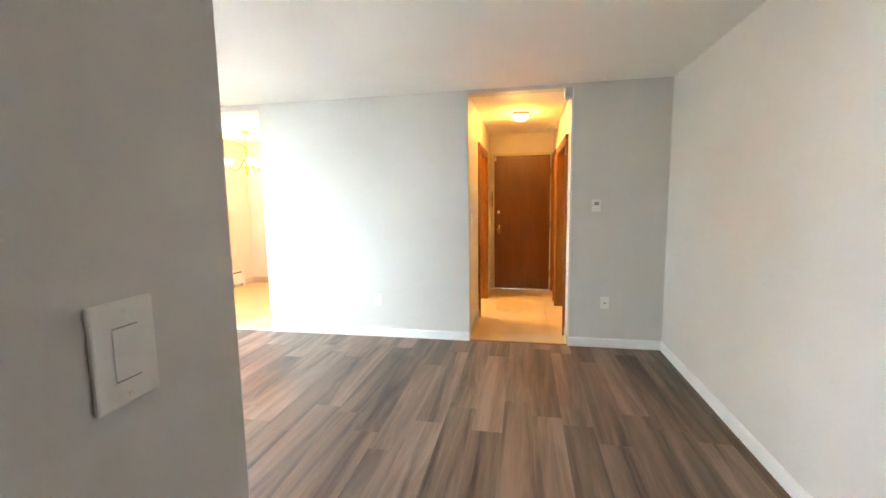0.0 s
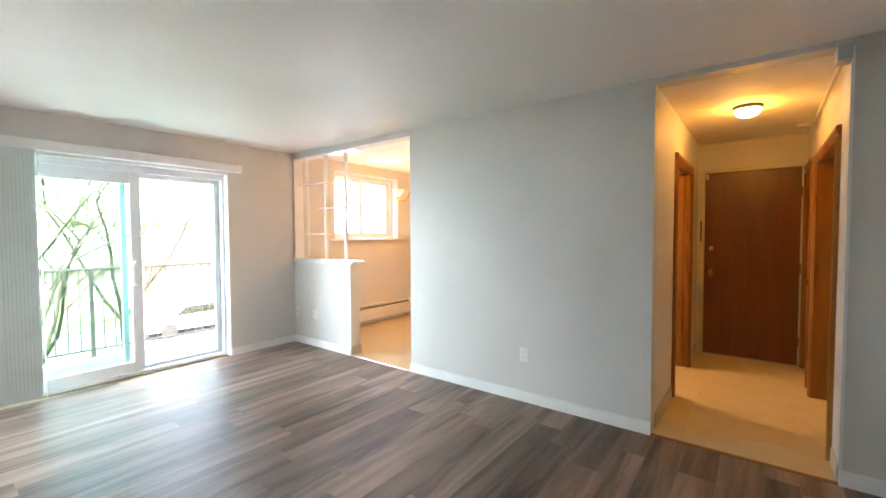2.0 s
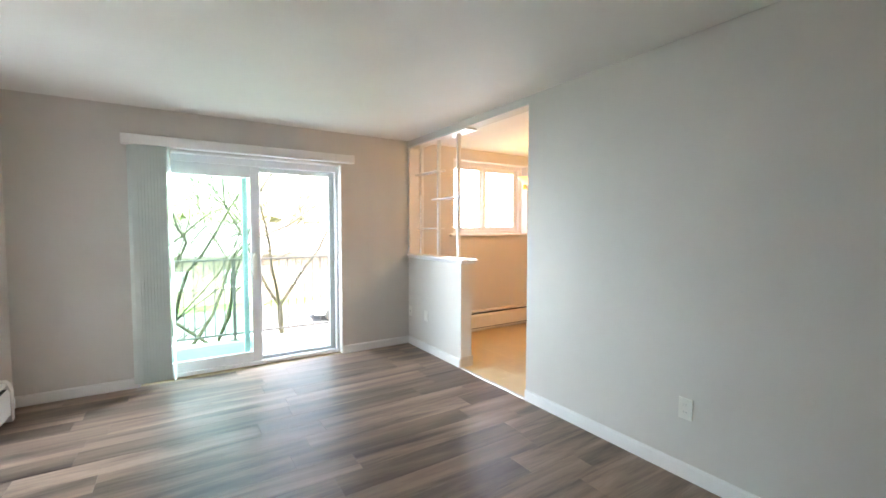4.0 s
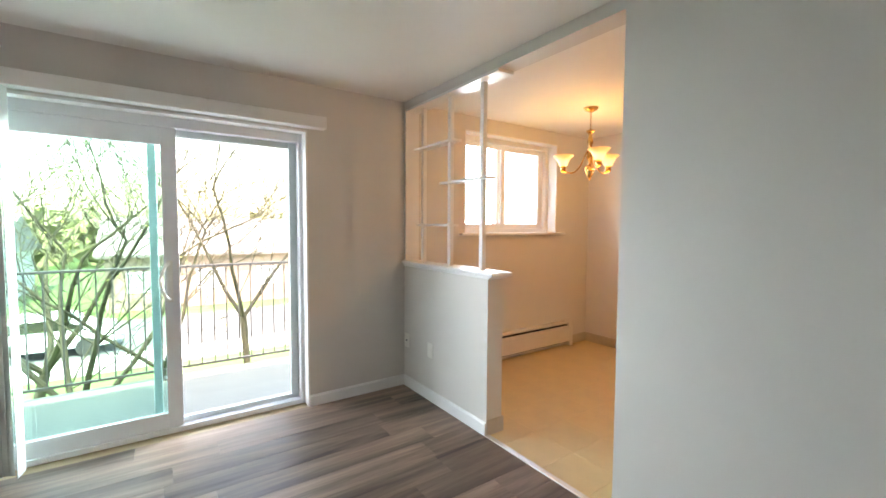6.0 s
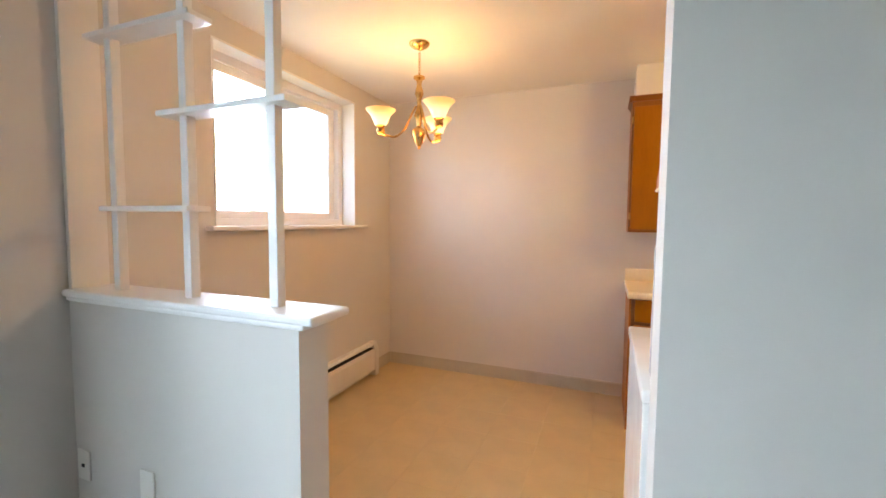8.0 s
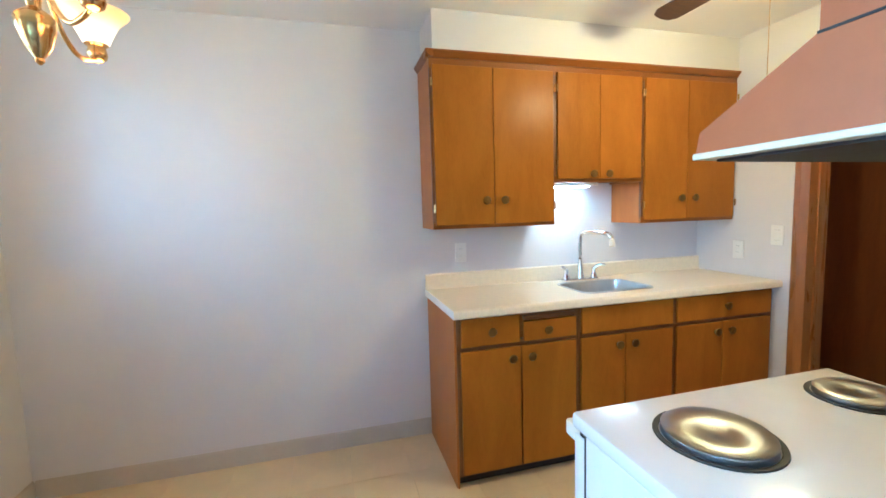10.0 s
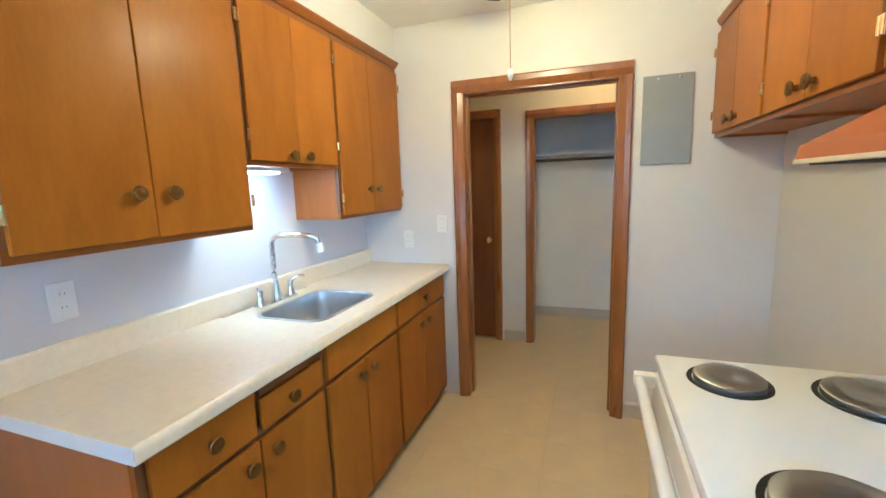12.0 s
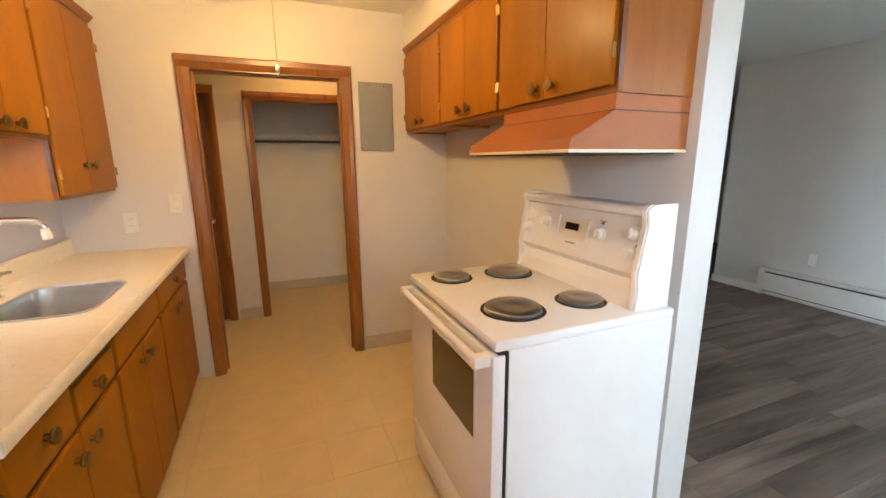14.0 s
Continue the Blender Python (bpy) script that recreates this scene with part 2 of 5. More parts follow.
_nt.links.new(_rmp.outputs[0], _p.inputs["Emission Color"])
M_BULB = glow("lit bulb", (1.0, 0.74, 0.36), 2.0)
M_DOME = glow("lit ceiling dome glass", (1.0, 0.66, 0.28), 0.35)
M_TUBE = glow("lit white tube", (0.95, 0.98, 1.0), 0.9)
M_FANB = timber("dark fan blade", (0.03, 0.018, 0.012), (0.07, 0.04, 0.025), (1.0, 6.0, 6.0), 0.4, 0.1)


# ---- mesh helpers ----
def box(bm, lo, hi, bevel=0.0, segs=2):
    lo, hi = Vector(lo), Vector(hi)
    m = Matrix.LocRotScale((lo + hi) / 2, None, hi - lo)
    geo = bmesh.ops.create_cube(bm, size=1.0, matrix=m)
    if bevel:
        edges = {e for v in geo["verts"] for e in v.link_edges}
        bmesh.ops.bevel(bm, geom=list(edges), offset=bevel, segments=segs, affect='EDGES', profile=0.5)
    return bm


def boxes(*pairs, bevel=0.0):
    bm = bmesh.new()
    for lo, hi in pairs:
        box(bm, lo, hi, bevel)
    return bm


def cyl(bm, a, b, r1, r2=None, segs=16, caps=True):
    a, b = Vector(a), Vector(b)
    d = b - a
    m = Matrix.Translation((a + b) / 2) @ d.to_track_quat("Z", "Y").to_matrix().to_4x4()
    bmesh.ops.create_cone(bm, cap_ends=caps, segments=segs, radius1=r1, radius2=r1 if r2 is None else r2, depth=d.length, matrix=m)
    return bm


def lathe(bm, profile, at, segs=24, axis=None, caps=True):
    """Turns rows of (radius, height) round an upright axis at a place; axis may tip it."""
    at = Vector(at)
    q = Vector(axis).to_track_quat("Z", "Y").to_matrix() if axis else Matrix.Identity(3)
    rings = []
    for r, h in profile:
        rings.append([bm.verts.new(at + q @ Vector((r * math.cos(2 * math.pi * k / segs), r * math.sin(2 * math.pi * k / segs), h))) for k in range(segs)])
    for a, b in zip(rings, rings[1:]):
        for k in range(segs):
            bm.faces.new((a[k], a[(k + 1) % segs], b[(k + 1) % segs], b[k]))
    if caps:
        bm.faces.new(list(reversed(rings[0])))
        bm.faces.new(rings[-1])
    return bm


def extrude(bm, outline, axis, lo, hi):
    """A prism: a closed outline of two coordinates, run along one axis from lo to hi."""
    def at(u, v, w):
        return {"x": (w, u, v), "y": (u, w, v), "z": (u, v, w)}[axis]
    a = [bm.verts.new(at(u, v, lo)) for u, v in outline]
    b = [bm.verts.new(at(u, v, hi)) for u, v in outline]
    n = len(a)
    bm.faces.new(a)
    bm.faces.new(list(reversed(b)))
    for k in range(n):
        bm.faces.new((a[k], b[k], b[(k + 1) % n], a[(k + 1) % n]))
    bmesh.ops.recalc_face_normals(bm, faces=bm.faces[:])
    return bm


def tube(bm, pts, radius, segs=8, end=None):
    """A round bar along a line of points, tapering to end."""
    pts = [Vector(p) for p in pts]
    rings = []
    for i, p in enumerate(pts):
        d = (pts[min(i + 1, len(pts) - 1)] - pts[max(i - 1, 0)]).normalized()
        q = d.to_track_quat("Z", "Y").to_matrix()
        r = radius if end is None else radius + (end - radius) * i / (len(pts) - 1)
        rings.append([bm.verts.new(p + q @ Vector((r * math.cos(2 * math.pi * k / segs), r * math.sin(2 * math.pi * k / segs), 0))) for k in range(segs)])
    for a, b in zip(rings, rings[1:]):
        for k in range(segs):
            bm.faces.new((a[k], a[(k + 1) % segs], b[(k + 1) % segs], b[k]))
    bm.faces.new(list(reversed(rings[0])))
    bm.faces.new(rings[-1])
    return bm


def spline(pts, n=6):
    """Points eased through the given ones."""
    pts = [Vector(p) for p in pts]
    out = []
    for i in range(len(pts) - 1):
        p0, p1, p2, p3 = pts[max(i - 1, 0)], pts[i], pts[i + 1], pts[min(i + 2, len(pts) - 1)]
        for k in range(n):
            t = k / n
            out.append(0.5 * (2 * p1 + (p2 - p0) * t + (2 * p0 - 5 * p1 + 4 * p2 - p3) * t * t + (3 * p1 - p0 - 3 * p2 + p3) * t ** 3))
    return out + [pts[-1]]


ORIGIN = {}


def mesh_of(name, bm, material, at=(0, 0, 0), smooth=False):
    bmesh.ops.translate(bm, verts=bm.verts[:], vec=-Vector(at))
    me = bpy.data.meshes.new(name)
    bm.to_mesh(me)
    bm.free()
    me.materials.append(material)
    if smooth:
        for p in me.polygons:
            p.use_smooth = True
        me.set_sharp_from_angle(angle=radians(40))
    return me


def setting(name, bm, material, label, category="", smooth=False):
    """A piece of the building, in world coordinates."""
    ob = new(name, mesh_of(name, bm, material, (0, 0, 0), smooth))
    ORIGIN[ob] = Vector((0, 0, 0))
    return tagged(ob, label, category or name.split("_")[0], kind="structure")


def thing(name, at, label, category, group=""):
    ob = new(name)
    ob.empty_display_size = 0.1
    ob.location = at
    ORIGIN[ob] = Vector(at)
    return tagged(ob, label, category, group)


def part(name, bm, material, parent, label="", smooth=False, at=None):
    """One mesh under a thing or a part, given in world coordinates."""
    base = ORIGIN[parent]
    at = base if at is None else Vector(at)
    ob = new(name, mesh_of(name, bm, material, at, smooth))
    ob.parent = parent
    ob.location = at - base
    ORIGIN[ob] = at
    if label:
        ob["label"] = label
    return ob


def again(ob, name, offset, parent=None):
    """Another part on the same mesh, moved by an offset."""
    o = new(name, ob.data)
    o.parent = parent or ob.parent
    o.location = ob.location + Vector(offset)
    ORIGIN[o] = ORIGIN[ob] + Vector(offset)
    return o


# ---- the large structure ----
T = 0.2
setting("wall_west", boxes(
    ((XW - T, YB - T, 0), (XW, 1.38, ZC)), ((XW - T, 1.38, 2.045), (XW, 3.19, ZC)), ((XW - T, 3.19, 0), (XW, 4.64, ZC)),
    ((XW - T, 4.64, 0), (XW, 5.91, 1.27)), ((XW - T, 4.64, 2.25), (XW, 5.91, ZC)), ((XW - T, 5.91, 0), (XW, YF + T, ZC)),
), M_WALL, "warm grey painted outer wall with door and window openings")
setting("wall_main", boxes(
    ((XW, YM, 0), (XH, YK, 1.035)), ((XW, YM, ZHEAD), (XJ, YK, ZC)), ((XJ, YM, 0), (XHL, YK, ZC)), ((XHR, YM, 0), (XR, YK, ZC)),
    ((XHL, YM, 2.35), (XHR, YK, ZC)),
), M_WALL, "warm grey dividing wall with half wall and wide opening")
setting("wall_back", boxes(((XW, YB - 0.13, 0), (XE, YB, ZC))), M_WALL, "warm grey painted wall behind the long heater")
setting("wall_passage", boxes(((XE - 0.13, -1.6, 0), (XE, YB - 0.13, ZC))), M_WALL, "warm grey painted passage wall with a light switch")
setting("wall_passage_end", boxes(((XE - 0.13, -1.73, 0), (XR + 0.13, -1.6, ZC))), M_WALL, "plain grey wall closing the passage")
setting("wall_east", boxes(((XR, -1.6, 0), (XR + 0.13, YF + T, ZC))), M_WALL, "long plain warm grey painted wall")
setting("wall_far", boxes(((XW, YF, 0), (XHK, YF + T, ZC))), M_WALLK, "pale grey wall behind the sink cabinets and dining corner")
setting("wall_hall_left", boxes(
    ((XHK, YK, 0), (XHL, 4.87, ZC)), ((XHK, 4.87, 1.965), (XHL, 5.775, ZC)), ((XHK, 5.775, 0), (XHL, YF + T, ZC))), M_WALLK, "pale wall between kitchen and hall with a doorway")
setting("wall_hall_right", boxes(
    ((XHR, YK, 0), (XHR + 0.11, 4.33, ZC)), ((XHR, 4.33, 1.945), (XHR + 0.11, 5.49, ZC)), ((XHR, 5.49, 0), (XHR + 0.11, 5.80, ZC)),
    ((XHR, 5.80, 1.975), (XHR + 0.11, 6.42, ZC)), ((XHR, 6.42, 0), (XHR + 0.11, YF, ZC))), M_WALLK, "pale hall wall with closet opening and door")
setting("wall_hall_end", boxes(
    ((XHL, 6.46, 0), (0.05, YF + T, ZC)), ((0.05, 6.46, 2.045), (0.905, YF + T, ZC)), ((0.905, 6.46, 0), (XHR, YF + T, ZC)),
    ((XHR, YF, 0), (XR, YF + T, ZC))), M_WALLK, "pale wall around the apartment entry door")
setting("wall_closet_side", boxes(((XHR + 0.11, 4.2, 0), (XR, 4.26, ZC)), ((XHR + 0.11, 5.56, 0), (XR, 5.62, ZC))), M_WHITE, "white closet side walls")
setting("wall_closet_back", boxes(((1.735, 4.26, 0), (XR - 0.001, 5.56, ZC))), M_WHITE, "white painted closet back wall")
setting("ceiling", boxes(((XW - T, YB - T, ZC), (XR + 0.13, YF + T, ZC + 0.25)), ((XE - 0.13, -1.73, ZC), (XR + 0.13, YB - T, ZC + 0.25))), M_CEIL, "off-white painted plaster ceiling")
setting("ceiling_hall", boxes(((XHL, YK, 2.35), (XHR, 6.46, ZC))), M_CEIL, "off-white lowered hall ceiling", "ceiling")
setting("soffit_sink", boxes(((-2.12, 6.20, 2.165), (XHK, YF, ZC))), M_WALLK, "cream painted soffit above the sink cabinets")
setting("soffit_stove", boxes(((-2.13, YK, 2.155), (XHK, 4.44, ZC))), M_WALLK, "cream painted soffit above the stove cabinets")
# Never in view: added so its sun shadow covers all but the balcony's edge.
setting("wall_upper", boxes(((XW - T, -1.73, ZC + 0.25), (XR + 0.13, YF + T, 2.96))), M_BRICK, "unseen brick block added above the flat to shade the balcony", "wall")
setting("slab", boxes(((XW - T, -1.73, -0.25), (XR + 0.13, YF + T, -0.012))), M_JOINT, "concrete floor slab under the finishes", "floor")

# ---- baseboards, casings, openings ----
def skirting(name, runs, material, label, h=0.085, d=0.014):
    """Runs of (x0, y0, x1, y1, nx, ny): the foot of a wall and the way it faces; a bevelled top."""
    bm = bmesh.new()
    for x0, y0, x1, y1, nx, ny in runs:
        a, b, n = Vector((x0, y0, 0)), Vector((x1, y1, 0)), Vector((nx, ny, 0))
        prof = [(0, 0), (d, 0), (d, h - 0.012), (d * 0.45, h), (0, h)]
        va = [bm.verts.new(a + n * u + Vector((0, 0, v))) for u, v in prof]
        vb = [bm.verts.new(b + n * u + Vector((0, 0, v))) for u, v in prof]
        bm.faces.new(va), bm.faces.new(list(reversed(vb)))
        for k in range(5):
            bm.faces.new((va[k], vb[k], vb[(k + 1) % 5], va[(k + 1) % 5]))
    bmesh.ops.recalc_face_normals(bm, faces=bm.faces[:])
    return setting(name, bm, material, label, "baseboard")


skirting("baseboard_living", [
    (XW, YB, XW, 1.38, 1, 0), (XW, 3.19, XW, YM, 1, 0), (XW + 0.014, YM, XH, YM, 0, -1), (XJ, YM, XHL, YM, 0, -1),
    (XHR, YM, XR, YM, 0, -1), (XR, -1.6, XR, YM - 0.014, -1, 0), (-0.42, YB, XE, YB, 0, 1), (XE, -1.6, XE, YB + 0.014, 1, 0),
    (XW + 0.014, YB, -3.86, YB, 0, 1)], M_TRIM, "glossy white painted wooden baseboard")
skirting("baseboard_kitchen", [
    (XW, YK, XW, 4.3, 1, 0), (XW, 6.15, XW, YF, 1, 0), (XW + 0.014, YF, -2.12, YF, 0, -1), (XHK, 4.2, XHK, 4.82, -1, 0),
    (XW + 0.014, YK, XH, YK, 0, 1), (XH, YK + 0.014, XH, YM + 0.006, 1, 0), (XJ, YM + 0.004, XJ, YK, -1, 0),
    (XHL, YK, XHL, 4.815, 1, 0), (XHL, 5.83, XHL, 6.46, 1, 0), (XHR, YM + 0.02, XHR, 4.26, -1, 0), (XHR, 5.55, XHR, 5.735, -1, 0),
    (1.735, 4.26, 1.735, 5.56, -1, 0), (XHR + 0.11, 5.56, 1.725, 5.56, 0, -1), (XHR + 0.11, 4.26, 1.725, 4.26, 0, 1)],
    M_VINYLBASE, "beige vinyl cove baseboard", 0.10, 0.008)


def casing(name, wall_x, nx, y0, y1, top, w=0.062, d=0.02, label="stained wooden door casing", foot=0.0):
    """Moulded trim on a wall that faces along x, round an opening from y0 to y1."""
    ob = thing(name, (wall_x, (y0 + y1) / 2, 0), label, "door casing")
    s = nx
    for nm, ya, yb in (("side_casing", y0 - w, y0), ("side_casing", y1, y1 + w)):
        bm = bmesh.new()
        out = -1 if ya < y0 else 1
        ye, yi = (ya, yb) if out < 0 else (yb, ya)
        pr = [(wall_x, ye), (wall_x + s * d, ye), (wall_x + s * (d + 0.006), ye - out * 0.008), (wall_x + s * (d + 0.004), ye - out * w * 0.5),
              (wall_x + s * d * 0.55, yi + out * 0.006), (wall_x + s * d * 0.4, yi), (wall_x, yi)]
        extrude(bm, pr, "z", foot, top)
        part(nm, bm, M_CASING, ob)
    bm = bmesh.new()
    pr = [(wall_x, top + w), (wall_x + s * d, top + w), (wall_x + s * (d + 0.006), top + w - 0.008), (wall_x + s * (d + 0.004), top + w * 0.5),
          (wall_x + s * d * 0.55, top + 0.006), (wall_x + s * d * 0.4, top), (wall_x, top)]
    extrude(bm, pr, "y", y0 - w, y1 + w)
    part("head_casing", bm, M_CASING, ob)
    return ob


def lining(ob, x0, x1, y0, y1, top, t=0.018, stop=True):
    """Boards that line an opening, with a stop bead."""
    part("side_jamb", boxes(((x0, y0, 0.003), (x1, y0 + t, top))), M_CASING, ob)
    part("side_jamb", boxes(((x0, y1 - t, 0.003), (x1, y1, top))), M_CASING, ob)
    part("head_jamb", boxes(((x0, y0 + t, top - t), (x1, y1 - t, top))), M_CASING, ob)
    if stop:
        xm = (x0 + x1) / 2
        part("stop_bead", boxes(((xm - 0.017, y0 + t, 0.003), (xm + 0.017, y0 + t + 0.011, top - t)), bevel=0.002), M_CASING, ob)
        part("stop_bead", boxes(((xm - 0.017, y1 - t - 0.011, 0.003), (xm + 0.017, y1 - t, top - t)), bevel=0.002), M_CASING, ob)
        part("stop_bead", boxes(((xm - 0.017, y0 + t + 0.011, top - t - 0.011), (xm + 0.017, y1 - t - 0.011, top - t)), bevel=0.002), M_CASING, ob)


dw = casing("doorway_casing", XHK, -1, 4.887, 5.757, 1.955, 0.07, 0.022, "honey-brown wooden casing round the open kitchen doorway")
lining(dw, XHK - 0.002, XHL + 0.002, 4.872, 5.773, 1.963, 0.016)
dw2 = casing("doorway_casing", XHL, 1, 4.887, 5.757, 1.955, 0.07, 0.022, "honey-brown wooden casing on the hall side of the kitchen doorway")
cc = casing("closet_casing", XHR, -1, 4.348, 5.472, 1.925, 0.068, 0.02, "brown wooden casing round an open closet without doors")
lining(cc, XHR - 0.002, XHR + 0.112, 4.332, 5.488, 1.943, 0.016, False)
hd = casing("door_casing", XHR, -1, 5.815, 6.40, 1.958, 0.066, 0.02, "brown wooden casing round a closed hall door")
lining(hd, XHR - 0.002, XHR + 0.112, 5.803, 6.416, 1.972, 0.014, False)


def knob(parent, at, way, r=0.026, material=None, name="knob", label="brass knob"):
    bm = bmesh.new()
    lathe(bm, [(r * 0.95, 0), (r * 0.95, 0.004), (r * 0.42, 0.007), (r * 0.36, 0.022), (r * 0.75, 0.028), (r, 0.040), (r * 0.95, 0.050), (r * 0.6, 0.056)], at, 20, way)
    return part(name, bm, material or M_BRASS, parent, label, True)


door2 = thing("door_2", (0.96, 6.11, 0), "closed dark brown flat wooden door in the hall with a brass knob", "door")
part("leaf", boxes(((0.945, 5.821, 0.012), (0.982, 6.398, 1.954)), bevel=0.002), M_DOOR, door2)
knob(door2, (0.945, 5.868, 0.915), (-1, 0, 0), 0.027, M_BRASSB, "door_knob", "round polished brass knob")
door2["kind"] = "structure"

door1 = thing("door_1", (0.48, 6.47, 0), "closed dark brown flat apartment entry door with brass lock and chain", "door")
part("leaf", boxes(((0.072, 6.452, 0.012), (0.888, 6.492, 2.022)), bevel=0.002), M_DOOR, door1)
knob(door1, (0.135, 6.452, 0.93), (0, -1, 0), 0.027, M_BRASSB, "door_knob", "round polished brass knob")
bm = boxes(((0.115, 6.446, 0.865), (0.158, 6.452, 0.995)), bevel=0.002)
part("lock_plate", bm, M_BRASSB, door1, "tall brass lock plate")
bm = bmesh.new()
lathe(bm, [(0.024, 0), (0.024, 0.008), (0.018, 0.014), (0.01, 0.016)], (0.137, 6.452, 1.19), 20, (0, -1, 0))
part("deadbolt", bm, M_CHROME, door1, "round steel deadbolt plate", True)
for z in (0.25, 1.0, 1.78):
    bm = bmesh.new()
    cyl(bm, (0.894, 6.447, z - 0.05), (0.894, 6.447, z + 0.05), 0.007, segs=10)
    part("hinge", bm, M_BRASSB, door1, "brass hinge", True)
part("corner_plate", boxes(((0.076, 6.447, 1.955), (0.100, 6.452, 2.01))), M_PLASTIC, door1, "small white alarm contact")
door1["kind"] = "structure"
fr = thing("door_frame", (0.48, 6.45, 0), "cream painted steel frame round the entry door", "door frame")
fr["kind"] = "structure"
M_CREAM = paint("cream frame paint", (0.62, 0.56, 0.42), 0.4, 0.04)
part("side_frame", boxes(((0.022, 6.444, 0), (0.068, 6.50, 2.028)), bevel=0.003), M_CREAM, fr)
part("side_frame", boxes(((0.892, 6.444, 0), (0.918, 6.50, 2.028)), bevel=0.003), M_CREAM, fr)
part("chain_plate", boxes(((0.030, 6.434, 1.26), (0.043, 6.444, 1.50)), bevel=0.002), M_RAIL, fr, "dark door chain plate")
part("head_frame", boxes(((0.022, 6.444, 2.028), (0.918, 6.50, 2.062)), bevel=0.003), M_CREAM, fr)
door_behind = setting("entry_closing", boxes(((0.04, 6.51, 0), (0.91, 6.6, 2.05))), M_BLACK, "dark panel behind the entry door", "wall")

tr = setting("threshold_dining", boxes(((XH, 3.985, 0.0), (XJ, 4.02, 0.007)), bevel=0.003), M_STEEL, "slim metal floor transition strip at the dining opening", "trim")
tr = setting("threshold_hall", boxes(((XHL, 3.99, 0.0), (XHR, 4.02, 0.006)), bevel=0.002), M_CASING, "thin brown floor transition strip at the hall", "trim")
setting("trim_corner_hall", boxes(((XHR - 0.004, 3.994, 0.085), (XHR + 0.012, 3.999, 2.34))), M_TRIM, "pale painted corner bead at the hall", "trim")

# half wall cap and open screen of slats
cap = thing("half_wall_cap", (-3.6, 4.06, 1.035), "white painted wooden cap with rounded nose on the half wall", "wall cap")
part("board", boxes(((XW, 3.975, 1.040), (-3.005, 4.155, 1.066)), bevel=0.008), M_TRIM, cap)
part("cove", boxes(((XW, 3.988, 1.022), (-3.045, 4.142, 1.040)), bevel=0.006), M_TRIM, cap)
scr = thing("room_divider", (-3.6, 4.065, 1.066), "white painted open divider of posts and short staggered shelves", "room divider")
for x in (-3.945, -3.573, -3.205):
    part("post", boxes(((x - 0.017, 4.048, 1.066), (x + 0.017, 4.082, ZHEAD - 0.018)), bevel=0.003), M_TRIM, scr)
for x0, x1, z in ((-4.035, -3.50, 1.978), (-3.665, -3.125, 1.677), (-3.985, -3.53, 1.366)):
    part("shelf", boxes(((x0, 4.02, z - 0.009), (x1, 4.11, z + 0.009)), bevel=0.003), M_TRIM, scr)
part("wall_post", boxes(((XW, 4.0, 1.066), (XW + 0.02, 4.13, ZHEAD - 0.018)), bevel=0.002), M_TRIM, scr, "flat cream upright against the wall")
part("head_rail", boxes(((XW, 4.0, ZHEAD - 0.018), (-3.0, 4.13, ZHEAD)), bevel=0.002), M_TRIM, scr)


# ---- windows ----
def pane(name, lo, hi, mat, parent):
    ob = part(name, boxes((lo, hi)), mat, parent, "clear glass")
    ob.visible_shadow = False
    return ob


def ring(lo, hi, w, axis_depth):
    """Four bars of a frame in the y-z plane; lo, hi: (y, z); axis_depth: (x0, x1)."""
    (y0, z0), (y1, z1) = lo, hi
    x0, x1 = axis_depth
    wl, wr, wb, wt = w
    return [((x0, y0, z0), (x1, y0 + wl, z1)), ((x0, y1 - wr, z0), (x1, y1, z1)), ((x0, y0 + wl, z0), (x1, y1 - wr, z0 + wb)), ((x0, y0 + wl, z1 - wt), (x1, y1 - wr, z1))]


sl = thing("window_1", (XW - 0.15, 2.28, 0), "white vinyl sliding glass balcony door with tinted inner panel", "sliding door")
sl["kind"] = "structure"
for nm, (lo, hi) in zip(("frame_side", "frame_side", "frame_sill", "frame_head"), ring((1.38, 0.0), (3.19, 2.045), (0.04, 0.04, 0.035, 0.075), (-4.345, -4.235))):
    part(nm, boxes((lo, hi), bevel=0.003), M_VINYLWIN, sl)
p1 = part("sliding_panel", boxes(*ring((1.42, 0.035), (2.39, 1.97), (0.075, 0.085, 0.10, 0.11), (-4.285, -4.25)), bevel=0.004), M_VINYLWIN, sl, "white framed inner panel")
pane("pane", (-4.272, 1.495, 0.135), (-4.266, 2.305, 1.86), M_GLASSG, p1)
p2 = part("fixed_panel", boxes(*ring((2.235, 0.035), (3.15, 1.97), (0.045, 0.055, 0.035, 0.045), (-4.335, -4.295)), bevel=0.004), M_VINYLSHADE, sl, "white framed outer panel")
pane("pane", (-4.318, 2.28, 0.07), (-4.312, 3.095, 1.925), M_GLASS, p2)
bm = bmesh.new()
tube(bm, spline([(-4.248, 2.335, 0.88), (-4.215, 2.31, 0.90), (-4.198, 2.285, 0.98), (-4.198, 2.285, 1.02), (-4.215, 2.31, 1.09), (-4.248, 2.335, 1.11)], 5), 0.009, 8)
part("pull_handle", bm, M_PLASTIC, sl, "white D-shaped pull handle", True)
part("lock_plate", boxes(((-4.25, 2.318, 0.86), (-4.243, 2.352, 1.13)), bevel=0.002), M_PLASTIC, sl)
# painted return of the opening
setting("trim_slider_return", boxes(((-4.236, 3.178, 0.0), (XW + 0.004, 3.192, 2.047)), ((-4.236, 1.378, 0.0), (XW + 0.004, 1.392, 2.047)), ((-4.236, 1.392, 2.033), (XW + 0.004, 3.178, 2.047))), M_TRIM, "white painted return round the balcony door opening", "trim")

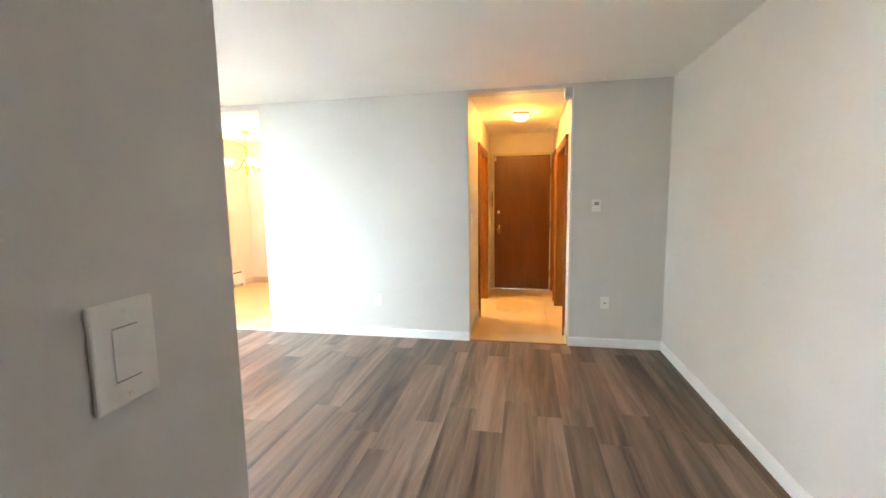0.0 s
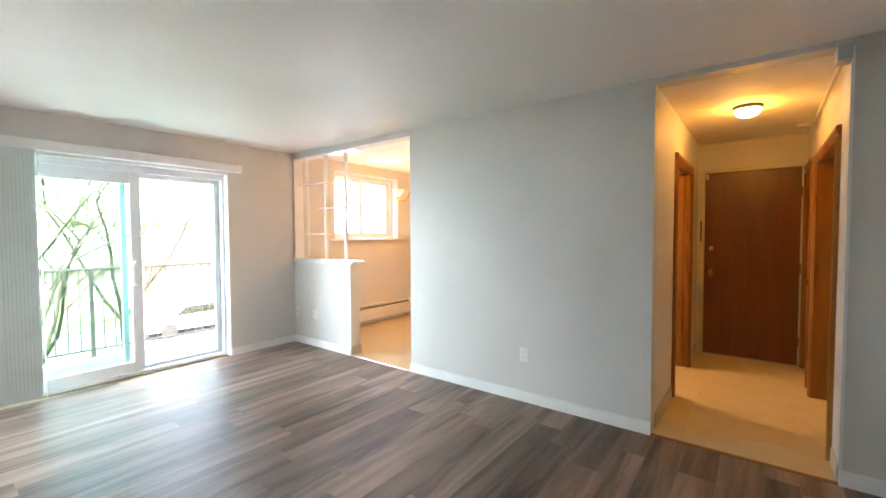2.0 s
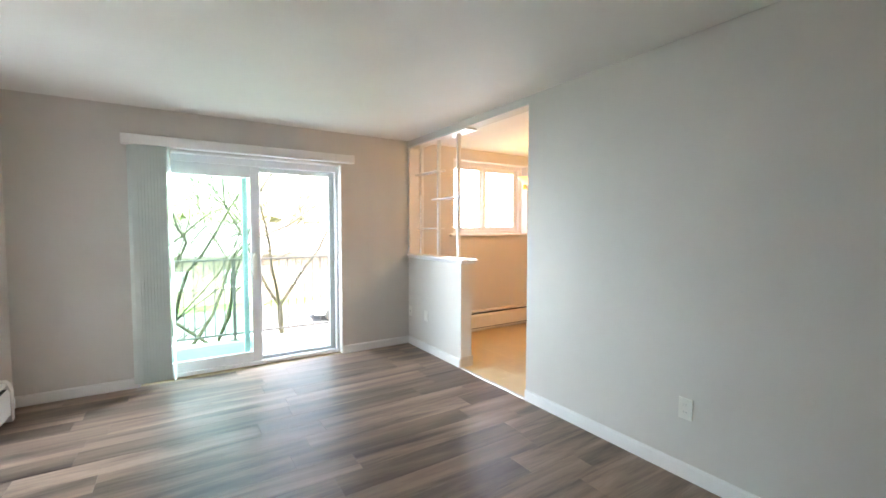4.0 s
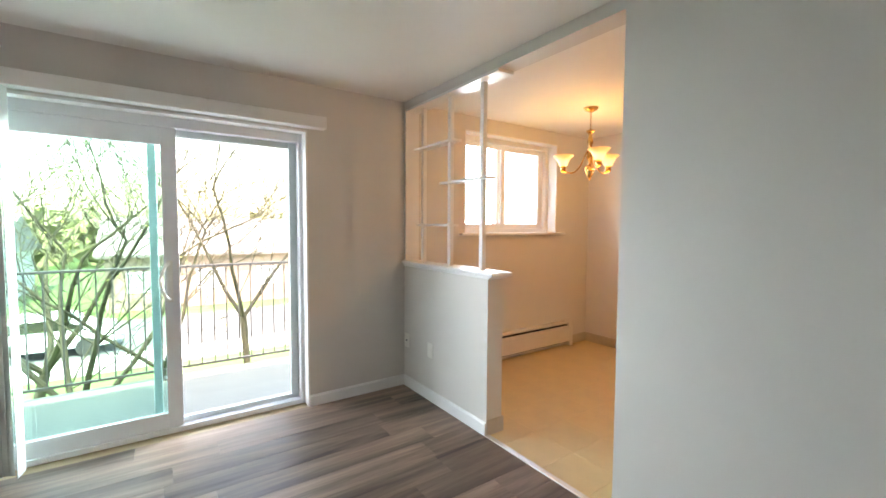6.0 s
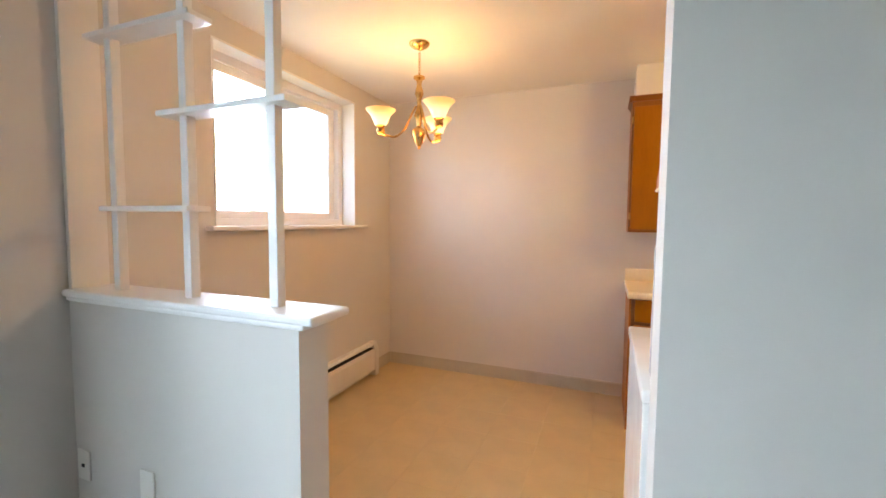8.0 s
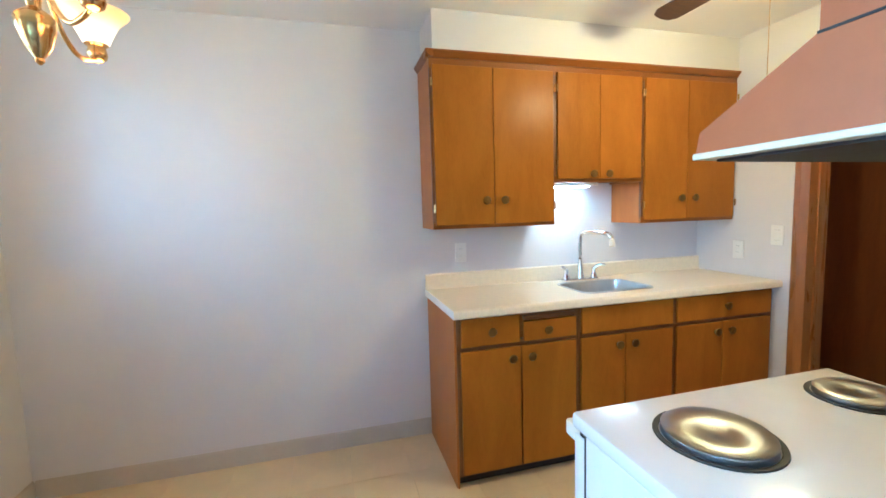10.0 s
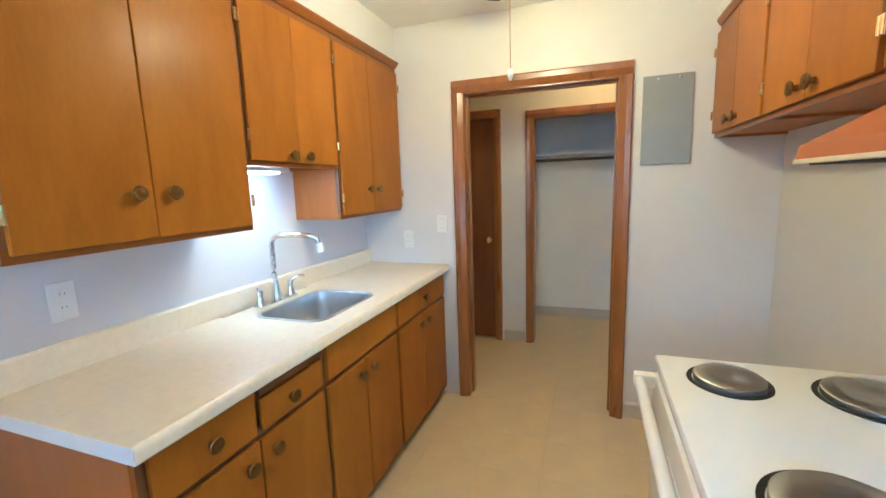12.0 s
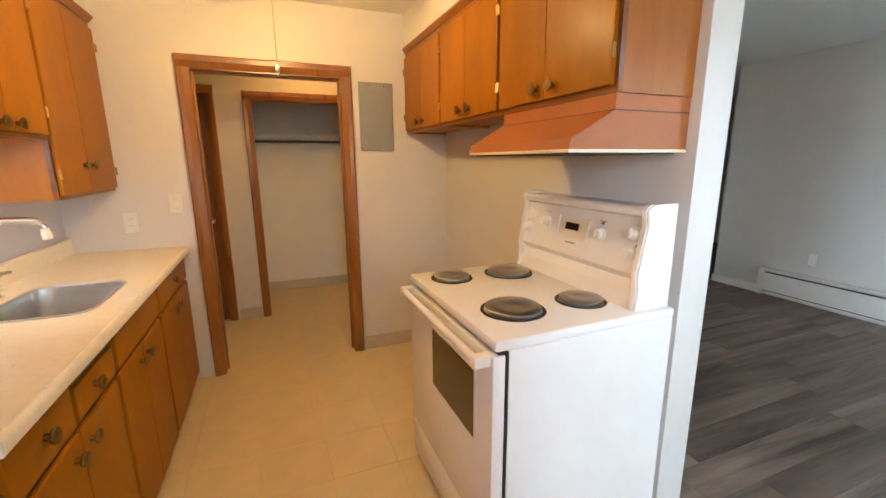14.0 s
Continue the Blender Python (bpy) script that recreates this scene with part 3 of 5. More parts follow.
vb = thing("vertical_blind", (XW + 0.06, 1.5, 0.035), "off-white vertical blind stacked beside the balcony door", "blind")
part("valance", boxes(((XW + 0.002, 1.32, 2.058), (XW + 0.085, 3.31, 2.143)), bevel=0.004), M_TRIM, vb, "long white valance box")
bm = bmesh.new()
for k in range(10):
    y = 1.355 + k * 0.0225
    extrude(bm, [(XW + 0.022, y), (XW + 0.050, y + 0.030), (XW + 0.072, y + 0.072), (XW + 0.074, y + 0.071), (XW + 0.053, y + 0.028), (XW + 0.025, y - 0.001)], "z", 0.04 + 0.004 * (k % 3), 2.06)
    part("vane", bm, M_BLIND, vb)
    bm = bmesh.new()
extrude(bm, [(XW + 0.012, 1.655), (XW + 0.095, 1.640), (XW + 0.096, 1.644), (XW + 0.013, 1.659)], "z", 0.03, 2.06)
part("vane", bm, M_BLIND, vb)

w2 = thing("window_2", (XW - 0.12, 5.27, 1.29), "white two-pane sliding window above the baseboard heater", "window")
w2["kind"] = "structure"
for nm, (lo, hi) in zip(("frame_side", "frame_side", "frame_sill", "frame_head"), ring((4.64, 1.295), (5.91, 2.25), (0.055, 0.055, 0.045, 0.06), (-4.345, -4.265))):
    part(nm, boxes((lo, hi), bevel=0.003), M_VINYLWIN, w2)
s1 = part("sash", boxes(*ring((4.695, 1.34), (5.26, 2.19), (0.045, 0.05, 0.045, 0.05), (-4.30, -4.275)), bevel=0.003), M_VINYLWIN, w2)
pane("pane", (-4.29, 4.74, 1.385), (-4.285, 5.21, 2.14), M_GLASS, s1)
s2 = part("sash", boxes(*ring((5.17, 1.34), (5.855, 2.19), (0.05, 0.065, 0.045, 0.05), (-4.335, -4.305)), bevel=0.003), M_VINYLWIN, w2)
pane("pane", (-4.323, 5.22, 1.385), (-4.318, 5.79, 2.14), M_GLASS, s2)
part("latch", boxes(((-4.275, 5.225, 1.52), (-4.262, 5.245, 1.58)), bevel=0.002), M_PLASTIC, w2)
part("window_sill", boxes(((-4.265, 4.58, 1.272), (XW + 0.055, 6.02, 1.296)), bevel=0.006), M_TRIM, w2, "white painted projecting sill")
setting("trim_window_return", boxes(((-4.262, 5.90, 1.297), (XW + 0.004, 5.912, 2.25)), ((-4.262, 4.638, 1.297), (XW + 0.004, 4.65, 2.25)), ((-4.262, 4.65, 2.24), (XW + 0.004, 5.90, 2.252))), M_TRIM, "white painted return of the dining window", "trim")


# ---- baseboard heaters ----
def heater(name, wall, axis, lo, hi, sign, label, knob_at=None):
    """A hydronic baseboard: back, sloped hood, front plate between two dark slots, end caps. It stands on a wall and runs along axis."""
    ob = thing(name, (wall, (lo + hi) / 2, 0) if axis == "y" else ((lo + hi) / 2, wall, 0), label, "baseboard heater")
    def pr(pts):
        return [(wall + sign * u, v) for u, v in pts]
    ax = axis
    a, b = lo + 0.05, hi - 0.05
    # A black filler block paints the shade seen through the two slots.
    for nm, pts, mt, lb in (("back_plate", [(0.002, 0.02), (0.006, 0.02), (0.006, 0.285), (0.002, 0.285)], M_HEATER, ""),
                            ("hood", [(0.002, 0.290), (0.045, 0.290), (0.058, 0.272), (0.055, 0.268), (0.043, 0.284), (0.002, 0.284)], M_HEATER, ""),
                            ("front_plate", [(0.066, 0.062), (0.070, 0.062), (0.070, 0.215), (0.062, 0.243), (0.058, 0.243), (0.066, 0.213)], M_HEATER, "off-white front plate"),
                            ("fin_pack", [(0.010, 0.05), (0.055, 0.05), (0.055, 0.245), (0.010, 0.245)], M_BLACK, "black filler for the shade inside")):
        part(nm, extrude(bmesh.new(), pr(pts), "x" if ax == "x" else "y", a, b), mt, ob, lb)
    for e0, e1 in ((lo, lo + 0.055), (hi - 0.055, hi)):
        part("end_cap", extrude(bmesh.new(), pr([(0.002, 0.012), (0.076, 0.012), (0.076, 0.228), (0.060, 0.275), (0.046, 0.296), (0.002, 0.296)]), "x" if ax == "x" else "y", e0, e1), M_HEATER, ob)
    return ob


heater("baseboard_heater", XW, "y", 4.30, 6.15, 1, "off-white metal baseboard heater under the dining window")
hb = heater("baseboard_heater", YB, "x", -3.86, -0.43, 1, "long off-white metal baseboard heater on the living room wall")
bm = bmesh.new()
lathe(bm, [(0.010, 0), (0.026, 0.006), (0.030, 0.022), (0.022, 0.030)], (-0.80, YB + 0.070, 0.205), 18, (0, 1, 0))
part("damper_knob", bm, M_BISQUE, hb, "round yellowed plastic damper knob", True)

# ---- kitchen cabinets ----
def cab_knob(parent, x, y, z, way):
    bm = bmesh.new()
    lathe(bm, [(0.010, 0), (0.008, 0.012), (0.020, 0.016), (0.0225, 0.021), (0.020, 0.025), (0.015, 0.024), (0.006, 0.027)], (x, y, z), 16, (0, way, 0))
    return part("knob", bm, M_BRASS, parent, "round aged brass knob", True)


def hinge(parent, x, y, z, way):
    bm = boxes(((x - 0.006, min(y, y + way * 0.004), z - 0.022), (x + 0.006, max(y, y + way * 0.004), z + 0.022)), bevel=0.0015)
    cyl(bm, (x, y + way * 0.005, z - 0.02), (x, y + way * 0.005, z + 0.02), 0.004, segs=8)
    return part("hinge", bm, M_BRASSB, parent, "small brass hinge")


def front(parent, name, x0, x1, z0, z1, y, way, knob_x=None, knob_z=None, hinges=None, t=0.016):
    lo, hi = (y, y + way * t)
    d = part(name, boxes(((x0, min(lo, hi), z0), (x1, max(lo, hi), z1)), bevel=0.003), M_CAB, parent)
    if knob_x is not None:
        cab_knob(d, knob_x, hi, knob_z, way)
    if hinges:
        for z in (z0 + 0.09, z1 - 0.09):
            hinge(d, hinges, hi, z, way)
    return d


def upper(name, x0, x1, z0, z1, ywall, yfront, way, split, knob_z, label, sides=(True, True)):
    """A wall cabinet: carcass, black sheet for the shade behind the doors, face frame, two lipped doors."""
    ob = thing(name, ((x0 + x1) / 2, ywall, z0), label, "wall cabinet", "kitchen wall cabinets")
    a, b = min(ywall, yfront), max(ywall, yfront)
    part("side_panel", boxes(((x0, a, z0), (x0 + 0.016, b, z1))), M_CABSIDE, ob)
    part("side_panel", boxes(((x1 - 0.016, a, z0), (x1, b, z1))), M_CABSIDE, ob)
    part("bottom_panel", boxes(((x0 + 0.016, a, z0 + 0.012), (x1 - 0.016, b, z0 + 0.028))), M_CABSIDE, ob)
    f0, f1 = (yfront, yfront + way * 0.018)
    a, b = min(f0, f1), max(f0, f1)
    for nm, lo, hi in (("bottom_rail", (x0, a, z0), (x1, b, z0 + 0.035)), ("top_rail", (x0, a, z1 - 0.05), (x1, b, z1)),
                       ("stile", (x0, a, z0 + 0.035), (x0 + 0.022, b, z1 - 0.05)), ("stile", (x1 - 0.022, a, z0 + 0.035), (x1, b, z1 - 0.05))):
        # Stiles take the dark door veneer to paint shade into the door gaps.
        part(nm, boxes((lo, hi)), M_CABH if "rail" in nm else M_DOOR, ob)
    # Black sheet paints the shade inside, behind the doors.
    part("recess", boxes(((x0 + 0.022, min(yfront - way * 0.02, yfront - way * 0.014), z0 + 0.03), (x1 - 0.022, max(yfront - way * 0.02, yfront - way * 0.014), z1 - 0.04))), M_BLACK, ob, "black sheet for the shade inside")
    y = yfront + way * 0.018
    front(ob, "door", x0 + 0.013, split - 0.0015, z0 + 0.020, z1 - 0.035, y, way, split - 0.052, knob_z, x0 + 0.006)
    front(ob, "door", split + 0.0015, x1 - 0.013, z0 + 0.020, z1 - 0.035, y, way, split + 0.052, knob_z, x1 - 0.006)
    return ob


YU = 6.224    # face of the sink side wall cabinets' boxes
upper("wall_cabinet", -2.140, -1.428, 1.268, 2.145, YF, YU, -1, -1.797, 1.415, "tall honey-brown wooden wall cabinet with brass knobs beside the dining corner")
upper("wall_cabinet", -1.427, -0.846, 1.505, 2.145, YF, YU, -1, -1.142, 1.552, "short honey-brown wooden wall cabinet above the sink")
upper("wall_cabinet", -0.845, -0.135, 1.255, 2.145, YF, YU, -1, -0.520, 1.402, "tall honey-brown wooden wall cabinet beside the doorway")
crown = thing("cabinet_crown", (-1.14, 6.2, 2.145), "brown wooden crown moulding along the sink wall cabinets", "moulding")
part("front_moulding", extrude(bmesh.new(), [(6.24, 2.146), (6.200, 2.146), (6.190, 2.158), (6.178, 2.172), (6.178, 2.180), (6.195, 2.180), (6.24, 2.166)], "x", -2.158, -0.135), M_CABH, crown)
part("end_moulding", extrude(bmesh.new(), [(-2.12, 2.146), (-2.142, 2.146), (-2.150, 2.158), (-2.160, 2.172), (-2.160, 2.180), (-2.142, 2.180), (-2.12, 2.166)], "y", 6.18, 6.478), M_CABH, crown)

YS = 4.414    # face of the stove side wall cabinets' boxes
upper("wall_cabinet", -0.805, -0.135, 1.600, 2.135, YK, YS, 1, -0.47, 1.660, "honey-brown wooden wall cabinet in the corner by the doorway")
upper("wall_cabinet", -1.465, -0.806, 1.600, 2.135, YK, YS, 1, -1.135, 1.660, "honey-brown wooden wall cabinet above the empty refrigerator space")
upper("wall_cabinet", -2.130, -1.466, 1.600, 2.135, YK, YS, 1, -1.795, 1.662, "honey-brown wooden wall cabinet above the range hood")
crown = thing("cabinet_crown", (-1.14, 4.44, 2.135), "brown wooden moulding along the stove wall cabinets", "moulding")
part("front_moulding", extrude(bmesh.new(), [(4.40, 2.136), (4.438, 2.136), (4.452, 2.158), (4.452, 2.168), (4.44, 2.168), (4.40, 2.156)], "x", -2.145, -0.135), M_CABH, crown)
part("end_moulding", extrude(bmesh.new(), [(-2.11, 2.136), (-2.132, 2.136), (-2.146, 2.158), (-2.146, 2.168), (-2.134, 2.168), (-2.11, 2.156)], "y", 4.135, 4.45), M_CABH, crown)

# base units: face at y = 5.925, doors 16 mm proud
YBASE = 5.925


def base_unit(x0, x1, label, drawers, doors, end_panel=False, top=0.858):
    ob = thing("base_cabinet", ((x0 + x1) / 2, 6.2, 0), label, "base cabinet", "kitchen base cabinets")
    part("carcass", boxes(((x0 + 0.001, YBASE + 0.02, 0.06), (x1 - 0.001, 6.47, top))), M_CABSIDE, ob)
    # Painted black for the shade under the cabinet fronts.
    part("toe_kick", boxes(((x0 + 0.001, YBASE + 0.04, 0.0), (x1 - 0.001, YBASE + 0.055, 0.06))), M_BLACK, ob, "black recessed plinth, shade painted in")
    for nm, lo, hi in (("stile", (x0, YBASE, 0.06), (x0 + 0.02, YBASE + 0.02, 0.858)), ("stile", (x1 - 0.02, YBASE, 0.06), (x1, YBASE + 0.02, 0.858)),
                       ("rail", (x0 + 0.02, YBASE, 0.838), (x1 - 0.02, YBASE + 0.02, 0.858)), ("rail", (x0 + 0.02, YBASE, 0.682), (x1 - 0.02, YBASE + 0.02, 0.722)),
                       ("rail", (x0 + 0.02, YBASE, 0.06), (x1 - 0.02, YBASE + 0.02, 0.085))):
        # Dark veneer on the face frame puts the fronts' shadow into its colour.
        part(nm, boxes((lo, hi)), M_DOOR, ob)
    for a, b, z0, z1, k in drawers:
        d = front(ob, "drawer_front", a, b, z0, z1, YBASE, -1)
        if k is not None:
            cab_knob(d, k, YBASE - 0.016, (z0 + z1) / 2, -1)
    for a, b, k in doors:
        front(ob, "door", a, b, 0.072, 0.690, YBASE, -1, k, 0.637)
    if end_panel:
        part("end_panel", boxes(((x0 - 0.012, YBASE + 0.002, 0.0), (x0, 6.475, 0.858))), M_CABSIDE, ob, "plain brown veneered end panel")
    return ob


u1 = base_unit(-2.115, -1.465, "honey-brown wooden base cabinet with drawers and a bread board slot",
               [(-2.095, -1.792, 0.712, 0.850, -1.944), (-1.770, -1.478, 0.712, 0.812, -1.645)], [(-2.098, -1.789, -1.838), (-1.782, -1.478, -1.735)], True)
part("bread_board", boxes(((-1.768, YBASE - 0.010, 0.818), (-1.480, YBASE + 0.01, 0.838)), bevel=0.002), M_DOOR, u1, "dark edge of a pull-out bread board")
base_unit(-1.464, -0.861, "honey-brown wooden sink base cabinet with false drawer front", [(-1.445, -0.876, 0.712, 0.850, None)], [(-1.447, -1.184, -1.229), (-1.179, -0.876, -1.133)], False, 0.69)
base_unit(-0.860, -0.150, "honey-brown wooden base cabinet with drawer beside the doorway", [(-0.846, -0.172, 0.712, 0.850, -0.51)], [(-0.846, -0.530, -0.582), (-0.525, -0.172, -0.478)])

# worktop with a sink cut-out and rolled front, upstand behind
SX0, SX1, SY0, SY1 = -1.372, -0.905, 5.985, 6.330
ct = thing("worktop", (-1.14, 6.18, 0.86), "cream laminate worktop with rolled front edge and upstand", "worktop")
X0, X1, YFRONT = -2.136, -0.132, 5.878


def rounded(x0, x1, y0, y1, r, n=6):
    pts = []
    for cx, cy, a0 in ((x1 - r, y1 - r, 0), (x0 + r, y1 - r, 90), (x0 + r, y0 + r, 180), (x1 - r, y0 + r, 270)):
        for k in range(n + 1):
            a = radians(a0 + 90 * k / n)
            pts.append((cx + r * math.cos(a), cy + r * math.sin(a)))
    return pts


def plate_with_hole(outer, hole, z0, z1):
    """A slab between an outer rectangle and a rounded hole."""
    bm = bmesh.new()
    ox0, ox1, oy0, oy1 = outer
    cx, cy = sum(p[0] for p in hole) / len(hole), sum(p[1] for p in hole) / len(hole)
    top = []
    for x, y in sorted(hole, key=lambda p: math.atan2(p[1] - cy, p[0] - cx)):
        dx, dy = x - cx, y - cy
        k = min(((ox1 if dx > 0 else ox0) - cx) / dx if abs(dx) > 1e-9 else 1e9, ((oy1 if dy > 0 else oy0) - cy) / dy if abs(dy) > 1e-9 else 1e9)
        top.append(((x, y), (cx + dx * k, cy + dy * k)))
    n = len(top)
    for z, flip in ((z1, False), (z0, True)):
        vi = [bm.verts.new((*a, z)) for a, _ in top]
        vo = [bm.verts.new((*b, z)) for _, b in top]
        for i in range(n):
            j = (i + 1) % n
            b0, b1 = top[i][1], top[j][1]
            f = [vi[i], vo[i], vo[j], vi[j]]
            if abs(b0[0] - b1[0]) > 1e-6 and abs(b0[1] - b1[1]) > 1e-6:
                c = bm.verts.new((ox1 if (b0[0] + b1[0]) / 2 > cx else ox0, oy1 if (b0[1] + b1[1]) / 2 > cy else oy0, z))
                f = [vi[i], vo[i], c, vo[j], vi[j]]
            bm.faces.new(f if not flip else list(reversed(f)))
        if z == z1:
            keep = vi
        else:
            for i in range(n):
                j = (i + 1) % n
                bm.faces.new((keep[i], keep[j], vi[j], vi[i]))
    return bm


hole = rounded(SX0 + 0.012, SX1 - 0.012, SY0 + 0.012, SY1 - 0.012, 0.06)
bm = plate_with_hole((SX0 - 0.04, SX1 + 0.04, YFRONT + 0.02, 6.455), hole, 0.864, 0.9)
box(bm, (X0, YFRONT + 0.02, 0.864), (SX0 - 0.04, 6.455, 0.9))
box(bm, (SX1 + 0.04, YFRONT + 0.02, 0.864), (X1, 6.455, 0.9))
part("top_sheet", bm, M_COUNTER, ct)
nose = [(YFRONT + 0.02, 0.858), (YFRONT + 0.006, 0.860), (YFRONT, 0.866), (YFRONT, 0.886), (YFRONT + 0.004, 0.897), (YFRONT + 0.012, 0.902), (YFRONT + 0.02, 0.9)]
part("rolled_edge", extrude(bmesh.new(), nose, "x", X0, X1), M_COUNTER, ct, "", True)
part("upstand", extrude(bmesh.new(), [(6.455, 0.864), (6.478, 0.864), (6.478, 0.985), (6.472, 0.992), (6.462, 0.992), (6.456, 0.985)], "x", X0, X1), M_COUNTER, ct)
part("end_cap", boxes(((X0 - 0.003, YFRONT + 0.006, 0.862), (X0, 6.477, 0.9))), M_CEDGE, ct, "white end strip")

# steel sink
sk = thing("sink", ((SX0 + SX1) / 2, (SY0 + SY1) / 2, 0.9), "brushed stainless steel single-bowl kitchen sink", "sink")
bm = bmesh.new()
levels = [(0.0, 0.9005, 0.07), (0.0, 0.904, 0.07), (0.012, 0.905, 0.065), (0.018, 0.900, 0.06), (0.022, 0.86, 0.06), (0.030, 0.76, 0.055), (0.060, 0.735, 0.05), (0.16, 0.730, 0.01)]
prev = None
for inset, z, r in levels:
    vs = [bm.verts.new((x, y, z)) for x, y in rounded(SX0 + inset, SX1 - inset, SY0 + inset, SY1 - inset, r)]
    if prev:
        for k in range(len(vs)):
            bm.faces.new((prev[k], prev[(k + 1) % len(vs)], vs[(k + 1) % len(vs)], vs[k]))
    prev = vs
bm.faces.new(prev)
part("bowl", bm, M_STEEL, sk, "", True)
bm = bmesh.new()
lathe(bm, [(0.042, 0.7305), (0.042, 0.734), (0.030, 0.735), (0.026, 0.732), (0.004, 0.731)], ((SX0 + SX1) / 2, (SY0 + SY1) / 2, 0), 20)
part("drain", bm, M_CHROME, sk, "round drain strainer", True)

fc = thing("faucet", (-1.145, 6.385, 0.9), "chrome two-handle kitchen faucet with tall square spout", "faucet")
part("base_plate", boxes(((-1.265, 6.362, 0.900), (-1.025, 6.412, 0.912)), bevel=0.004), M_CHROME, fc, "", True)
bm = bmesh.new()
lathe(bm, [(0.025, 0.912), (0.023, 0.930), (0.018, 0.965), (0.0150, 1.00)], (-1.145, 6.387, 0), 20)
tube(bm, spline([(-1.145, 6.387, 0.98), (-1.145, 6.387, 1.08), (-1.145, 6.386, 1.165), (-1.142, 6.376, 1.195), (-1.130, 6.345, 1.207), (-1.105, 6.285, 1.207), (-1.082, 6.225, 1.203), (-1.070, 6.197, 1.190), (-1.065, 6.186, 1.168)], 5), 0.0130, 14)
part("spout", bm, M_CHROME, fc, "", True)
bm = bmesh.new()
lathe(bm, [(0.0145, 0), (0.0150, 0.014), (0.0175, 0.018), (0.0175, 0.040), (0.013, 0.044), (0.004, 0.043)], (-1.0645, 6.185, 1.168), 18, (0.04, -0.10, -1))
part("aerator", bm, M_BISQUE, fc, "pale plastic spray aerator", True)
for s_ in (-1, 1):
    x = -1.145 + s_ * 0.1
    bm = bmesh.new()
    lathe(bm, [(0.023, 0.912), (0.021, 0.922), (0.014, 0.940), (0.012, 0.955), (0.015, 0.966), (0.013, 0.976), (0.005, 0.980)], (x, 6.387, 0), 20)
    tube(bm, spline([(x, 6.387, 0.968), (x + s_ * 0.014, 6.378, 0.984), (x + s_ * 0.036, 6.362, 0.994), (x + s_ * 0.058, 6.348, 0.993)], 5), 0.0095, 10, 0.0065)
    part("handle", bm, M_CHROME, fc, "", True)

# under-cabinet light
ul = thing("under_cabinet_light", (-1.2, 6.36, 1.49), "slim white under-cabinet light, switched on", "light")
part("housing", boxes(((-1.415, 6.32, 1.492), (-1.06, 6.40, 1.515)), bevel=0.003), M_PLASTIC, ul)
part("diffuser", boxes(((-1.40, 6.328, 1.484), (-1.12, 6.392, 1.492)), bevel=0.002), M_TUBE, ul, "glowing white diffuser")

# ---- range ----
SXL, SXR, SYB, SYF = -1.425, -2.182, 4.165, 4.828
st = thing("electric_range", (-1.82, 4.5, 0), "white freestanding electric range with four solid hotplates", "stove")
part("body", boxes(((SXR + 0.004, SYB, 0.03), (SXL - 0.004, SYF - 0.035, 0.895)), bevel=0.003), M_ENAMEL, st)
part("cooktop", boxes(((SXR, SYB, 0.895), (SXL, SYF + 0.012, 0.930)), bevel=0.009), M_ENAMEL, st, "white enamel cooktop", True)
# Black strip paints the shade in the vent gap under the cooktop.
part("vent_slot", boxes(((SXR + 0.01, SYF - 0.035, 0.882), (SXL - 0.01, SYF - 0.006, 0.894))), M_BLACK, st, "black strip for the shaded vent gap under the cooktop")
od = part("oven_door", boxes(((SXR + 0.008, SYF - 0.028, 0.245), (SXL - 0.008, SYF + 0.014, 0.880)), bevel=0.006), M_ENAMEL, st, "", True)
part("window_frame", boxes(((-2.072, SYF + 0.0135, 0.545), (-1.695, SYF + 0.0165, 0.800)), bevel=0.001), M_ENAMEL, od)
part("window", boxes(((-2.060, SYF + 0.0150, 0.557), (-1.707, SYF + 0.0180, 0.788)), bevel=0.001), M_OVENGL, od, "dark oven window glass")
bm = bmesh.new()
tube(bm, [(SXR + 0.025, SYF + 0.052, 0.868), (SXL - 0.025, SYF + 0.052, 0.868)], 0.014, 12)
part("handle_bar", bm, M_ENAMEL, od, "white bar handle", True)
for x in (SXR + 0.035, SXL - 0.035):
    part("handle_end", boxes(((x - 0.016, SYF + 0.012, 0.848), (x + 0.016, SYF + 0.066, 0.884)), bevel=0.005), M_BISQUE, od, "yellowed handle end", True)
part("storage_drawer", boxes(((SXR + 0.008, SYF - 0.028, 0.075), (SXL - 0.008, SYF + 0.010, 0.236)), bevel=0.006), M_ENAMEL, st, "", True)
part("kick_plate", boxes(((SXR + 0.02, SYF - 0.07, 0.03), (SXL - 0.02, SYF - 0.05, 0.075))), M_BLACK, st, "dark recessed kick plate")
for x in (SXR + 0.05, SXL - 0.05):
    for y in (SYB + 0.05, SYF - 0.1):
        bm = bmesh.new()
        cyl(bm, (x, y, 0.002), (x, y, 0.03), 0.016, segs=10)
        part("foot", bm, M_BLACK, st)
# Black sheet paints the shade in the gap behind the oven door.
part("side_gap", boxes(((SXR + 0.006, SYF - 0.036, 0.07), (SXL - 0.006, SYF - 0.028, 0.885))), M_BLACK, st, "black sheet for the shade behind the oven door")
# backguard: hollowed control face between two raised cheeks
prof = [(4.170, 0.925), (4.315, 0.925), (4.300, 0.985), (4.283, 1.02), (4.305, 1.045), (4.268, 1.225), (4.292, 1.236), (4.294, 1.252), (4.280, 1.262), (4.170, 1.262)]
